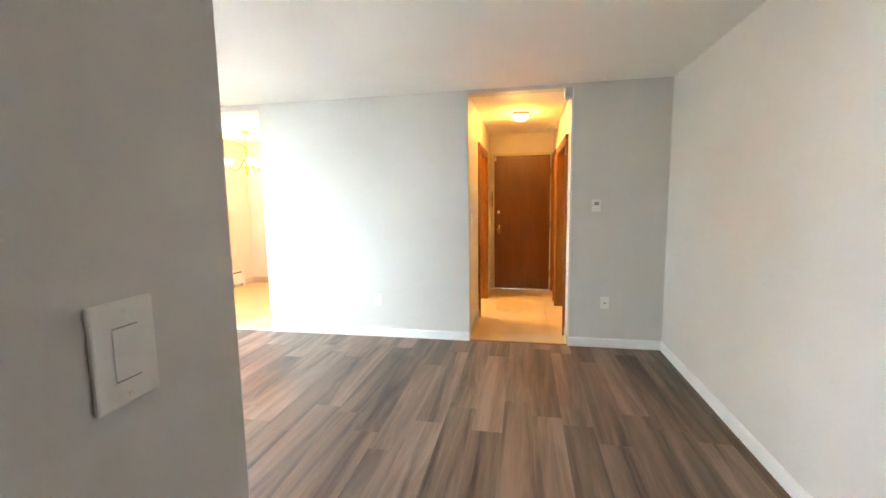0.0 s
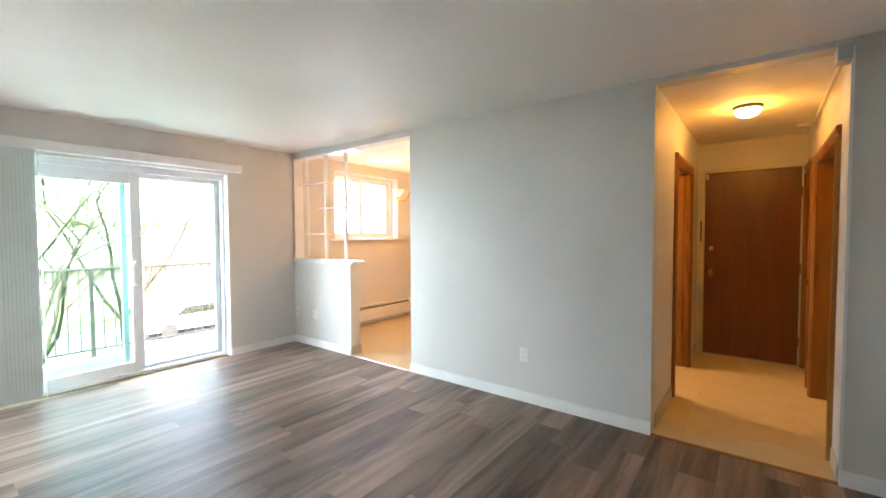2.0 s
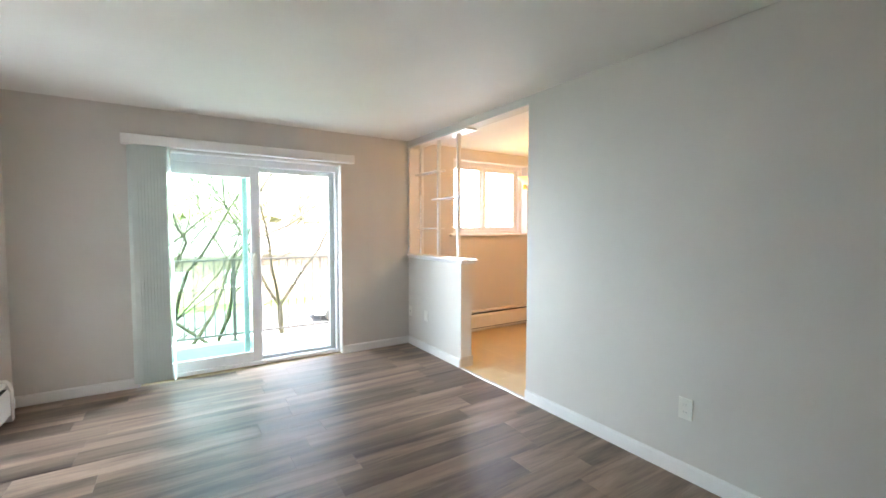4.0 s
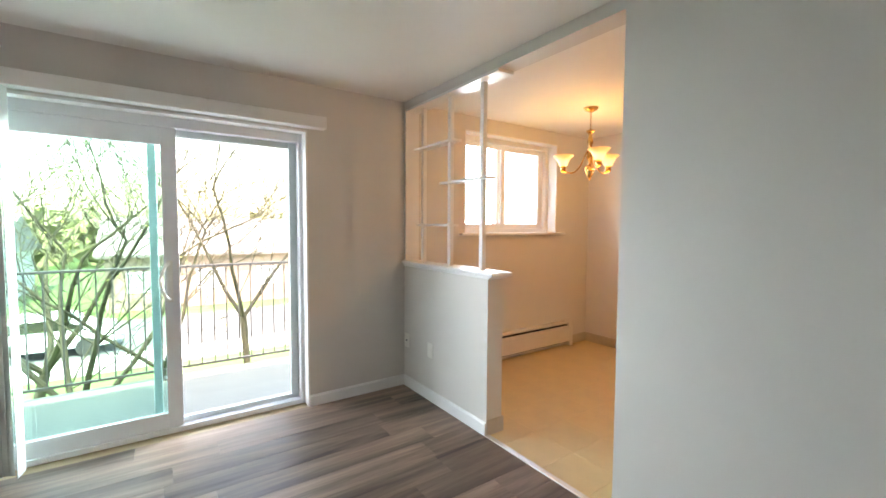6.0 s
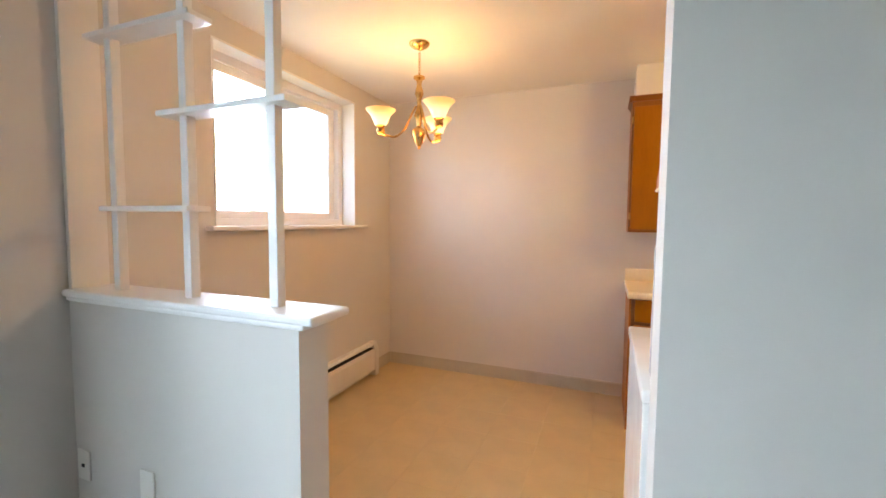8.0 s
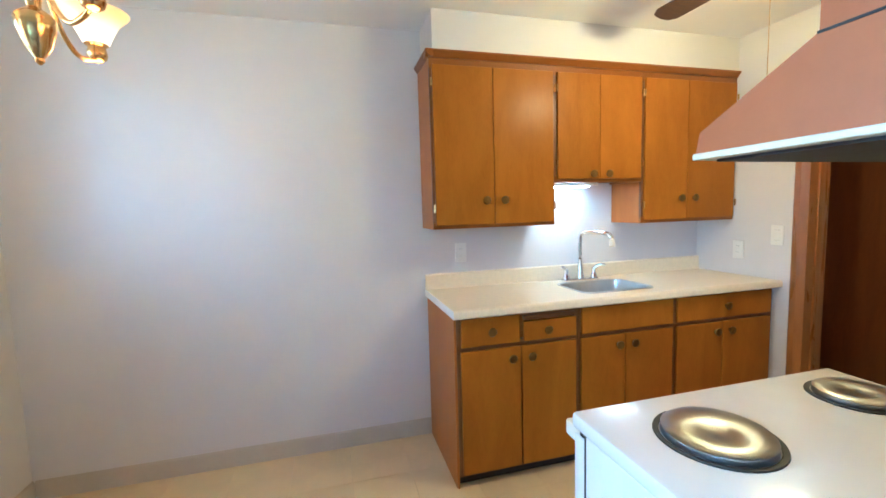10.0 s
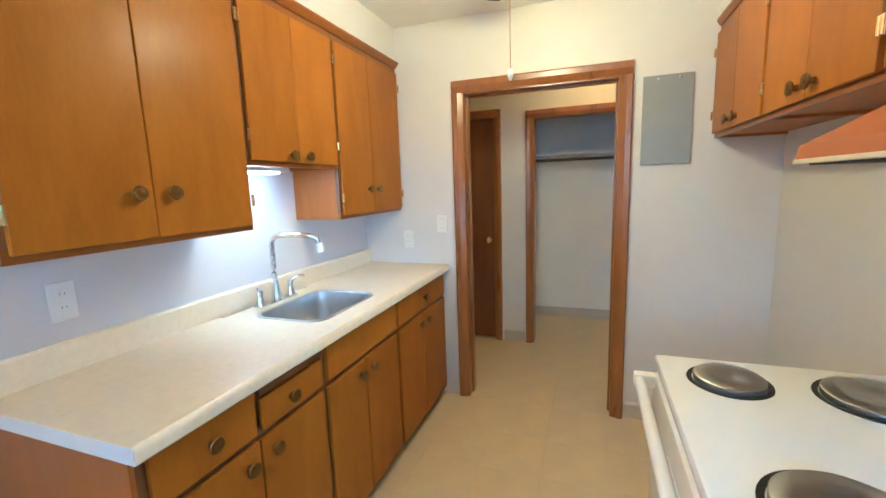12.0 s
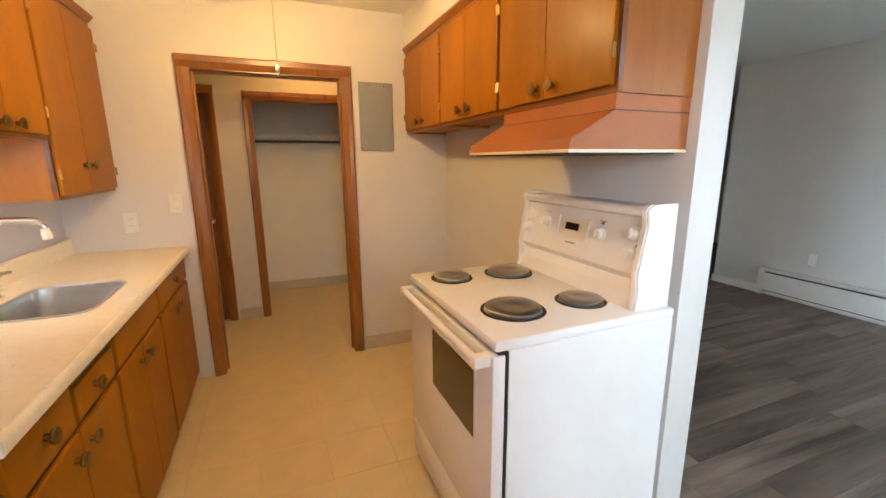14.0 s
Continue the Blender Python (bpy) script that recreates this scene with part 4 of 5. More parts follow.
bg = part("backguard", extrude(bmesh.new(), prof, "x", SXR + 0.058, SXL - 0.050), M_ENAMEL, st, "sloped white control panel")
cheek = [(4.168, 0.925), (4.320, 0.925), (4.314, 0.960), (4.312, 1.00), (4.318, 1.046), (4.306, 1.12), (4.292, 1.20), (4.290, 1.225),
         (4.297, 1.240), (4.299, 1.254), (4.291, 1.266), (4.276, 1.272), (4.168, 1.272)]
for a, b in ((SXR + 0.028, SXR + 0.058), (SXL - 0.050, SXL - 0.026)):
    bm = extrude(bmesh.new(), cheek, "x", a, b)
    bmesh.ops.bevel(bm, geom=[e for e in bm.edges if abs(e.verts[0].co.x - e.verts[1].co.x) < 1e-5 and min(v.co.y for v in e.verts) > 4.2], offset=0.006, segments=2, affect='EDGES')
    part("cheek", bm, M_ENAMEL, bg, "rounded white end cheek", True)
bm = bmesh.new()
tube(bm, [(SXR + 0.058, 4.283, 1.252), (SXL - 0.050, 4.283, 1.252)], 0.014, 12)
part("top_roll", bm, M_ENAMEL, bg, "rolled top edge", True)
slope = Vector((0, 4.268 - 4.305, 1.225 - 1.045)).normalized()
fn = Vector((0, slope.z, -slope.y))


def on_guard(x, s, out=0.0):
    p = Vector((x, 4.305, 1.045)) + slope * s + fn * out
    return p


for x, s in ((-1.512, 0.128), (-1.512, 0.070), (-1.632, 0.112), (-1.950, 0.104), (-2.098, 0.130), (-2.095, 0.064)):
    bm = bmesh.new()
    lathe(bm, [(0.024, 0), (0.023, 0.006), (0.019, 0.009), (0.017, 0.026), (0.012, 0.029)], on_guard(x, s), 18, fn)
    cyl(bm, on_guard(x, s - 0.015, 0.030), on_guard(x, s + 0.015, 0.030), 0.004, segs=8)
    part("control_knob", bm, M_PLASTIC, bg, "white round control knob", True)
def guard_plate(name, x0, x1, s0, s1, out, mat, label=""):
    bm = bmesh.new()
    vs = [bm.verts.new(on_guard(x, s, o)) for o in (0.0, out) for x, s in ((x0, s0), (x1, s0), (x1, s1), (x0, s1))]
    for f in ((0, 1, 2, 3), (4, 5, 6, 7), (0, 1, 5, 4), (1, 2, 6, 5), (2, 3, 7, 6), (3, 0, 4, 7)):
        bm.faces.new([vs[k] for k in f])
    bmesh.ops.recalc_face_normals(bm, faces=bm.faces[:])
    return part(name, bm, mat, bg, label)


guard_plate("clock_bezel", -1.875, -1.715, 0.068, 0.147, 0.002, M_BISQUE, "cream clock bezel")
for x in (-1.880, -1.710):
    guard_plate("bezel_rib", x - 0.003, x + 0.003, 0.066, 0.149, 0.005, M_ENAMEL, "raised white rib")
for x in (-1.632, -1.950):
    guard_plate("scale_mark", x - 0.020, x + 0.020, 0.152, 0.1545, 0.001, M_PANEL, "fine grey printed line")
guard_plate("clock_display", -1.832, -1.758, 0.098, 0.126, 0.006, M_OVENGL, "dark clock display")
guard_plate("label_bar", -1.825, -1.770, 0.045, 0.051, 0.0015, M_PANEL, "small grey printed bar")
for x, s in ((-1.950, 0.146), (-2.118, 0.092)):
    guard_plate("indicator_lamp", x - 0.006, x + 0.006, s - 0.005, s + 0.005, 0.003, M_DOOR, "small dark red indicator lamp")
part("rear_vent", boxes(((-2.06, 4.318, 0.9295), (-2.02, 4.334, 0.9325)), bevel=0.001), M_BISQUE, st, "small yellowed outlet cover")
for x, y, r in ((-1.560, 4.700, 0.073), (-1.580, 4.440, 0.090), (-1.985, 4.665, 0.094), (-1.998, 4.400, 0.074)):
    bm = bmesh.new()
    lathe(bm, [(r + 0.014, 0.9295), (r + 0.013, 0.933), (r + 0.003, 0.932), (r + 0.002, 0.9298)], (x, y, 0), 40)
    h = part("hotplate_ring", bm, M_BLACK, st, "dark ring round a hotplate", True)
    bm = bmesh.new()
    lathe(bm, [(r, 0.930), (r, 0.943), (r - 0.004, 0.946), (r * 0.62, 0.9462), (r * 0.30, 0.9455), (r * 0.28, 0.9445), (0.004, 0.9445)], (x, y, 0), 40)
    part("hotplate", bm, M_PLATE, st, "flat steel hotplate", True)

# range hood
hoodx0, hoodx1 = -2.128, -1.500
rh = thing("range_hood", (-1.82, 4.35, 1.43), "copper-brown enamelled range hood with cream lower edge", "range hood")
pr = [(YK + 0.001, 1.598), (4.432, 1.598), (4.432, 1.552), (4.584, 1.470), (4.590, 1.440), (YK + 0.001, 1.440)]
part("canopy", extrude(bmesh.new(), pr, "x", hoodx0, hoodx1), M_HOOD, rh, "sloped copper-brown canopy")
part("seam", boxes(((hoodx0 - 0.0015, YK + 0.002, 1.550), (hoodx1 + 0.0015, 4.4335, 1.553))), M_BLACK, rh, "thin dark seam")
part("edge_trim", boxes(((hoodx0 - 0.003, YK + 0.002, 1.431), (hoodx1 + 0.003, 4.594, 1.4405)), bevel=0.002), M_CREAMTRIM, rh, "cream lower edge trim")
part("filter", boxes(((hoodx0 + 0.02, YK + 0.03, 1.427), (hoodx1 - 0.02, 4.572, 1.4315))), M_BLACK, rh, "near-black underside panel")

# ---- electrical panel, switches, outlets ----
ep = thing("breaker_panel", (XHK, 4.655, 1.48), "grey painted metal breaker panel door flush on the wall", "breaker panel")
part("cover", boxes(((XHK - 0.014, 4.535, 1.48), (XHK - 0.001, 4.772, 1.935)), bevel=0.003), M_PANEL, ep)
for y in (4.60, 4.70):
    bm = bmesh.new()
    lathe(bm, [(0.007, 0), (0.006, 0.003), (0.002, 0.004)], (XHK - 0.014, y, 1.915), 12, (-1, 0, 0))
    part("screw", bm, M_CHROME, ep, "", True)


def faceplate(name, at, nrm, kind, label, w=0.072, h=0.117):
    """A wall plate at a place on a wall that faces along nrm: with sockets, a rocker, or plain."""
    at, n = Vector(at), Vector(nrm)
    side = Vector((-n.y, n.x, 0))
    ob = thing(name, at, label, name.replace("_", " "))
    def slab(nm, u0, u1, v0, v1, d0, d1, mat, lb="", bevel=0.0):
        a = at + side * u0 + n * d0 + Vector((0, 0, v0))
        b = at + side * u1 + n * d1 + Vector((0, 0, v1))
        part(nm, boxes(([min(p, q) for p, q in zip(a, b)], [max(p, q) for p, q in zip(a, b)]), bevel=bevel), mat, ob, lb)
    slab("plate", -w / 2, w / 2, -h / 2, h / 2, 0.0, 0.007, M_PLASTIC, "", 0.003)
    if kind == "outlet":
        for v in (-0.020, 0.020):
            slab("socket", -0.016, 0.016, v - 0.013, v + 0.013, 0.007, 0.0085, M_PLASTIC, "", 0.0005)
            for u in (-0.006, 0.006):
                slab("slot", u - 0.0012, u + 0.0012, v - 0.001, v + 0.006, 0.0085, 0.0089, M_PANEL)
    elif kind == "switch":
        slab("rocker", -0.0155, 0.0155, -0.0285, 0.0, 0.0070, 0.0078, M_PLASTIC, "", 0.0003)
        slab("rocker", -0.0155, 0.0155, 0.0003, 0.0285, 0.0070, 0.0084, M_PLASTIC, "", 0.0004)
        slab("rocker_gap", -0.0150, 0.0150, -0.0305, -0.0290, 0.0070, 0.0073, M_PANEL)
        slab("rocker_gap", -0.0150, 0.0150, 0.0290, 0.0305, 0.0070, 0.0073, M_PANEL)
        for v in (-0.0475, 0.0475):
            slab("screw", -0.0028, 0.0028, v - 0.0028, v + 0.0028, 0.0070, 0.0076, M_BISQUE, "", 0.0004)
    elif kind == "jack":
        slab("jack", -0.007, 0.007, -0.006, 0.006, 0.007, 0.010, M_SLOT, "dark jack")
    elif kind == "toggle":
        slab("toggle", -0.005, 0.005, -0.010, 0.012, 0.007, 0.018, M_PLASTIC, "", 0.001)
    return ob


faceplate("wall_outlet", (-0.940, YM, 0.385), (0, -1, 0), "outlet", "white double wall outlet on the dividing wall")
faceplate("wall_outlet", (1.250, YM, 0.421), (0, -1, 0), "jack", "white wall plate with a single jack", 0.075, 0.11)
faceplate("wall_outlet", (-3.737, YM, 0.395), (0, -1, 0), "blank", "white blank wall plate on the half wall")
faceplate("wall_outlet", (-4.098, YM, 0.392), (0, -1, 0), "jack", "white wall plate with a cable jack near the corner")
faceplate("wall_outlet", (-1.910, YF, 1.110), (0, -1, 0), "outlet", "white wall outlet above the worktop")
faceplate("wall_outlet", (XHK, 6.160, 1.062), (-1, 0, 0), "outlet", "white wall outlet beside the doorway")
faceplate("light_switch", (XHK, 5.920, 1.165), (-1, 0, 0), "switch", "white rocker light switch beside the doorway casing")
faceplate("wall_outlet", (-0.847, YB, 0.450), (0, 1, 0), "blank", "white wall plate above the baseboard heater")
faceplate("light_switch", (XE, 0.426, 1.215), (1, 0, 0), "switch", "white rocker light switch on the passage wall", 0.076, 0.118)
faceplate("light_switch", (XHL, 4.205, 1.18), (1, 0, 0), "toggle", "white toggle switch on the hall wall")
th = thing("thermostat", (1.154, YM, 1.312), "off-white wall thermostat with a small display", "thermostat")
part("body", boxes(((1.118, YM - 0.026, 1.258), (1.191, YM, 1.366)), bevel=0.005), M_PLASTIC, th)
part("display", boxes(((1.134, YM - 0.0275, 1.315), (1.176, YM - 0.0255, 1.345))), M_PANEL, th, "grey display window")
part("button_bar", boxes(((1.140, YM - 0.0275, 1.280), (1.170, YM - 0.0255, 1.292))), M_BISQUE, th, "pale button bar")

# ---- closet fittings, hall pipe ----
sh = thing("closet_shelf", (1.55, 4.91, 1.66), "white painted closet shelf with cleats", "shelf")
part("board", boxes(((1.40, 4.262, 1.655), (1.734, 5.558, 1.673)), bevel=0.002), M_TRIM, sh)
part("cleat", boxes(((1.717, 4.262, 1.575), (1.734, 5.558, 1.655))), M_TRIM, sh)
part("cleat", boxes(((1.36, 5.540, 1.565), (1.717, 5.558, 1.655))), M_TRIM, sh)
part("cleat", boxes(((1.36, 4.262, 1.565), (1.717, 4.280, 1.655))), M_TRIM, sh)
cr = thing("closet_rod", (1.42, 4.91, 1.60), "dark metal clothes rod under the closet shelf", "closet rod")
bm = bmesh.new()
cyl(bm, (1.42, 4.281, 1.605), (1.42, 5.539, 1.605), 0.014, segs=14)
part("rod", bm, M_RAIL, cr, "", True)
hp = thing("ceiling_pipe", (0.9, 5.0, 2.28), "grey boxed pipe run along the hall ceiling corner", "pipe")
part("junction_box", boxes(((0.868, 3.955, 2.262), (0.928, 4.06, 2.345)), bevel=0.004), M_DUCT, hp, "grey metal junction box")
bm = bmesh.new()
tube(bm, [(0.905, 4.06, 2.30), (0.907, 4.9, 2.295), (0.907, 5.70, 2.29)], 0.011, 10)
part("conduit", bm, M_DUCT, hp, "thin grey conduit", True)
part("end_bracket", boxes(((0.80, 5.68, 2.275), (0.928, 5.73, 2.305)), bevel=0.006), M_DUCT, hp, "grey end bracket")

# ---- lamps ----
CX, CY = -3.345, 5.385
ch = thing("chandelier", (CX, CY, ZC), "antique brass three-arm chandelier with lit glass bell shades", "chandelier")
bm = bmesh.new()
lathe(bm, [(0.062, ZC), (0.062, ZC - 0.006), (0.050, ZC - 0.022), (0.022, ZC - 0.034), (0.008, ZC - 0.042)], (CX, CY, 0), 28)
part("canopy", bm, M_BRASSB, ch, "round brass ceiling canopy", True)
bm = bmesh.new()
for k in range(9):
    z = 2.335 - k * 0.0165
    pts = [(CX + 0.0065 * math.cos(a) * (1 if k % 2 else 0.2), CY + 0.0065 * math.cos(a) * (0.2 if k % 2 else 1), z + 0.012 * math.sin(a)) for a in [2 * math.pi * j / 10 for j in range(11)]]
    tube(bm, pts, 0.0018, 5)
part("chain", bm, M_BRASSB, ch, "short brass chain", True)
bm = bmesh.new()
lathe(bm, [(0.004, 2.205), (0.012, 2.200), (0.034, 2.190), (0.036, 2.180), (0.018, 2.168), (0.014, 2.14), (0.022, 2.115), (0.026, 2.09), (0.014, 2.06), (0.013, 2.02), (0.024, 1.985),
           (0.030, 1.96), (0.018, 1.935), (0.014, 1.90), (0.036, 1.882), (0.042, 1.872), (0.038, 1.845), (0.026, 1.805), (0.014, 1.785), (0.009, 1.778), (0.010, 1.770), (0.003, 1.762)], (CX, CY, 0), 28)
part("column", bm, M_BRASSB, ch, "turned brass column with urn", True)
rx, ax = Vector((0.835, 0.55, 0)), Vector((-0.55, 0.835, 0))
for deg in (-70, 50, 170):
    d = rx * math.cos(radians(deg)) + ax * math.sin(radians(deg))
    c = Vector((CX, CY, 0))
    bm = bmesh.new()
    tube(bm, spline([c + d * 0.02 + Vector((0, 0, 2.02)), c + d * 0.05 + Vector((0, 0, 1.96)), c + d * 0.085 + Vector((0, 0, 1.885)), c + d * 0.14 + Vector((0, 0, 1.838)), c + d * 0.20 + Vector((0, 0, 1.845)), c + d * 0.228 + Vector((0, 0, 1.865))], 6), 0.0065, 10)
    arm = part("arm", bm, M_BRASSB, ch, "curved brass arm", True)
    e = c + d * 0.23
    bm = bmesh.new()
    lathe(bm, [(0.010, 1.848), (0.022, 1.856), (0.026, 1.868), (0.022, 1.892), (0.030, 1.898), (0.030, 1.904)], e, 22)
    part("bulb_cup", bm, M_BRASSB, arm, "brass bulb cup", True)
    bm = bmesh.new()
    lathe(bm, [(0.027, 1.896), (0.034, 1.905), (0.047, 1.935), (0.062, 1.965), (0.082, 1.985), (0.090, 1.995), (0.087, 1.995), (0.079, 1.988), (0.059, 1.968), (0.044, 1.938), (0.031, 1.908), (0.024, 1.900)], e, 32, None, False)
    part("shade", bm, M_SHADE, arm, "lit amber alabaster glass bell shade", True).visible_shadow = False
    bm = bmesh.new()
    bmesh.ops.create_uvsphere(bm, u_segments=16, v_segments=10, radius=0.021, matrix=Matrix.Translation(e + Vector((0, 0, 1.938))))
    part("bulb", bm, M_BULB, arm, "glowing bulb", True)
    lamp_point("chandelier_bulb", e + Vector((0, 0, 1.84)), CHAND_W, WARM, 0.05)

hl = thing("ceiling_light", (0.47, 5.0, 2.35), "small lit flush-mount ceiling light with frosted dome", "ceiling light")
bm = bmesh.new()
lathe(bm, [(0.098, 2.35), (0.101, 2.338), (0.090, 2.325)], (0.47, 5.0, 0), 30)
part("base_ring", bm, M_BRASS, hl, "brass base ring", True)
bm = bmesh.new()
lathe(bm, [(0.089, 2.327), (0.086, 2.307), (0.067, 2.284), (0.039, 2.270), (0.010, 2.266)], (0.47, 5.0, 0), 30)
part("dome", bm, M_DOME, hl, "glowing frosted glass dome", True).visible_shadow = False
lamp_point("hall_bulb", (0.47, 5.0, 2.24), HALL_W, (1.0, 0.42, 0.045), 0.06)

FX, FY = -1.09, 5.30
fan = thing("ceiling_fan", (FX, FY, ZC), "small ceiling fan with dark blades and a lit glass bowl", "ceiling fan")
bm = bmesh.new()
lathe(bm, [(0.065, ZC), (0.065, ZC - 0.02), (0.030, ZC - 0.045), (0.030, ZC - 0.06), (0.09, ZC - 0.07), (0.10, ZC - 0.12), (0.07, ZC - 0.165), (0.05, ZC - 0.18), (0.06, ZC - 0.19)], (FX, FY, 0), 28)
part("motor", bm, M_BRASSB, fan, "brass motor housing", True)
bm = bmesh.new()
lathe(bm, [(0.060, ZC - 0.19), (0.085, ZC - 0.205), (0.088, ZC - 0.225), (0.070, ZC - 0.25), (0.04, ZC - 0.265), (0.01, ZC - 0.27)], (FX, FY, 0), 28)
part("light_bowl", bm, M_DOME, fan, "glowing frosted glass bowl", True).visible_shadow = False
lamp_point("fan_bulb", (FX, FY, ZC - 0.24), FAN_W, BULB, 0.05)
for k in range(5):
    a = radians(FAN_DEG + 72 * k)
    bm = bmesh.new()
    extrude(bm, [(0.10, -0.018), (0.15, -0.05), (0.20, -0.058), (0.44, -0.062), (0.475, -0.042), (0.485, 0.0), (0.475, 0.042), (0.44, 0.062), (0.20, 0.058), (0.15, 0.05), (0.10, 0.018)], "z", -0.003, 0.003)
    bmesh.ops.transform(bm, matrix=Matrix.Translation((FX, FY, ZC - 0.145)) @ Matrix.Rotation(a, 4, 'Z') @ Matrix.Rotation(radians(10), 4, 'X'), verts=bm.verts[:])
    part("blade", bm, M_FANB, fan, "dark wooden blade")
bm = bmesh.new()
tube(bm, [(FX + 0.02, FY, ZC - 0.16), (FX + 0.02, FY, 1.815)], 0.0013, 6)
part("pull_chain", bm, M_BRASSB, fan, "long thin pull chain")
bm = bmesh.new()
lathe(bm, [(0.003, 1.818), (0.008, 1.812), (0.011, 1.795), (0.007, 1.782), (0.003, 1.778)], (FX + 0.02, FY, 0), 12)
part("chain_bob", bm, M_BISQUE, fan, "small pale chain bob", True)

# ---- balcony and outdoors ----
setting("balcony", boxes(((-5.62, 0.2, -0.20), (XW - T, 6.0, -0.045))), M_CONC, "grey concrete balcony slab, darkened for shade", "balcony")
rl = thing("balcony_railing", (-5.57, 3.0, -0.045), "dark metal balcony railing with thin upright bars", "railing")
XB = -5.56
part("top_rail", boxes(((XB - 0.02, 0.2, 0.962), (XB + 0.02, 6.0, 0.985)), bevel=0.003), M_RAIL, rl)
part("bottom_rail", boxes(((XB - 0.012, 0.2, 0.03), (XB + 0.012, 6.0, 0.05))), M_RAIL, rl)
bar = None
for k in range(52):
    y = 0.331 + k * 0.108
    if bar is None:
        bar = part("bar", boxes(((XB - 0.006, y - 0.006, 0.05), (XB + 0.006, y + 0.006, 0.962))), M_RAIL, rl, at=(XB, y, 0.05))
    else:
        again(bar, "bar", (0, y - 0.331, 0))
for y in (0.27, 2.275, 4.28, 5.8):
    part("post", boxes(((XB - 0.019, y - 0.019, -0.045), (XB + 0.019, y + 0.019, 0.962))), M_RAIL, rl)
    part("post_foot", boxes(((XB - 0.05, y - 0.05, -0.045), (XB + 0.05, y + 0.05, -0.035))), M_RAIL, rl)

ZG = -3.3
setting("ground", boxes(((-600, -500, ZG - 0.5), (400, 500, ZG))), M_GRASS, "bright spring lawn reaching the distance", "ground")
setting("road", boxes(((-26.0, -90, ZG + 0.004), (-19.6, 110, ZG + 0.02))), M_ASPH, "grey asphalt drive beyond the lawn", "road")
setting("pavement", boxes(((-19.5, -90, ZG + 0.002), (-17.6, 110, ZG + 0.05))), M_PATH, "pale concrete footpath beside the drive", "pavement")


def limb(bm, p, d, r, length, depth, tips, rng):
    """One bough that bends on its way and sends out thinner ones, down to twigs."""
    pts = [Vector(p)]
    d = Vector(d).normalized()
    n = 5
    for k in range(n):
        d = (d + Vector((rng.uniform(-.20, .20), rng.uniform(-.20, .20), rng.uniform(-.12, .18)))).normalized()
        pts.append(pts[-1] + d * length / n)
    end = r * 0.5
    tube(bm, pts, r, 7 if depth < 2 else 5 if depth < 4 else 3, end)
    if depth >= 5:
        tips.append(pts[-1])
        tips.append(pts[-3])
        return
    for k in range(4 if depth < 4 else 3):
        i = n if k == 0 else rng.randint(1, n)
        q = (d + Vector((rng.uniform(-1.1, 1.1), rng.uniform(-1.1, 1.1), rng.uniform(-.35, .6)))).normalized()
        limb(bm, pts[i], q, max(end * (0.95 if k == 0 else 0.62), 0.005), length * rng.uniform(0.5, 0.8), depth + 1, tips, rng)


def tree(at, fork, radius, spread, lean, seed, label, leaves, limbs=4):
    """A trunk up to a fork, limbs that split five times over, small buds at the tips."""
    rng = random.Random(seed)
    ob = thing("tree", at, label, "tree")
    bm = bmesh.new()
    tips = []
    base = Vector(at)
    trunk = [base, base + Vector((lean[0] * 0.3, lean[1] * 0.25, fork * 0.5)), base + Vector((lean[0], lean[1], fork))]
    tube(bm, spline(trunk, 4), radius, 10, radius * 0.75)
    for k in range(limbs):
        a = k * 6.28 / limbs + rng.uniform(-.4, .4)
        limb(bm, trunk[2], (math.cos(a) * 0.6, math.sin(a) * 0.75, 1.0), radius * 0.5, spread, 1, tips, rng)
    part("trunk", bm, M_BARK, ob, "grey-green bare trunk and limbs", True)
    if not leaves:
        return ob
    verts, faces = [], []
    for p in tips:
        for _ in range(leaves):
            c = p + Vector((rng.gauss(0, .16), rng.gauss(0, .16), rng.gauss(0, .14)))
            u = Vector((rng.uniform(-1, 1), rng.uniform(-1, 1), rng.uniform(-1, 1))).normalized() * rng.uniform(0.010, 0.022)
            v = u.cross(Vector((rng.uniform(-1, 1), rng.uniform(-1, 1), rng.uniform(-1, 1)))).normalized() * rng.uniform(0.007, 0.014)
            k = len(verts)
            verts += [c - u, c + v, c + u, c - v]
            faces.append((k, k + 1, k + 2, k + 3))
    me = bpy.data.meshes.new("crown")
    me.from_pydata([Vector(v) - base for v in verts], [], faces)
    me.materials.append(M_BUD)
    cr_ = new("crown", me)
    cr_.parent = ob
    tagged(cr_, "sparse yellow-green spring buds", kind="stuff")
    return ob


tree((-9.2, 3.62, ZG), 3.0, 0.075, 2.4, (0.0, -0.10), 4, "slim bare spring tree without leaves near the balcony", 0, 3)
tree((-8.6, 1.7, ZG), 1.9, 0.090, 2.5, (0.1, -0.35), 11, "leaning tree budding yellow-green by the balcony", 1, 4)
tree((-9.4, 2.5, ZG), 2.2, 0.075, 2.5, (0.0, -0.2), 17, "slender forked tree budding yellow-green by the balcony", 1, 3)
tree((-10.5, 0.4, ZG), 2.2, 0.10, 2.5, (0.2, 0.3), 23, "budding tree on the lawn beyond the balcony", 2, 4)
tree((-13.5, 12.5, ZG), 2.6, 0.11, 2.2, (0.2, -0.3), 31, "bare tree farther along the lawn", 1, 4)


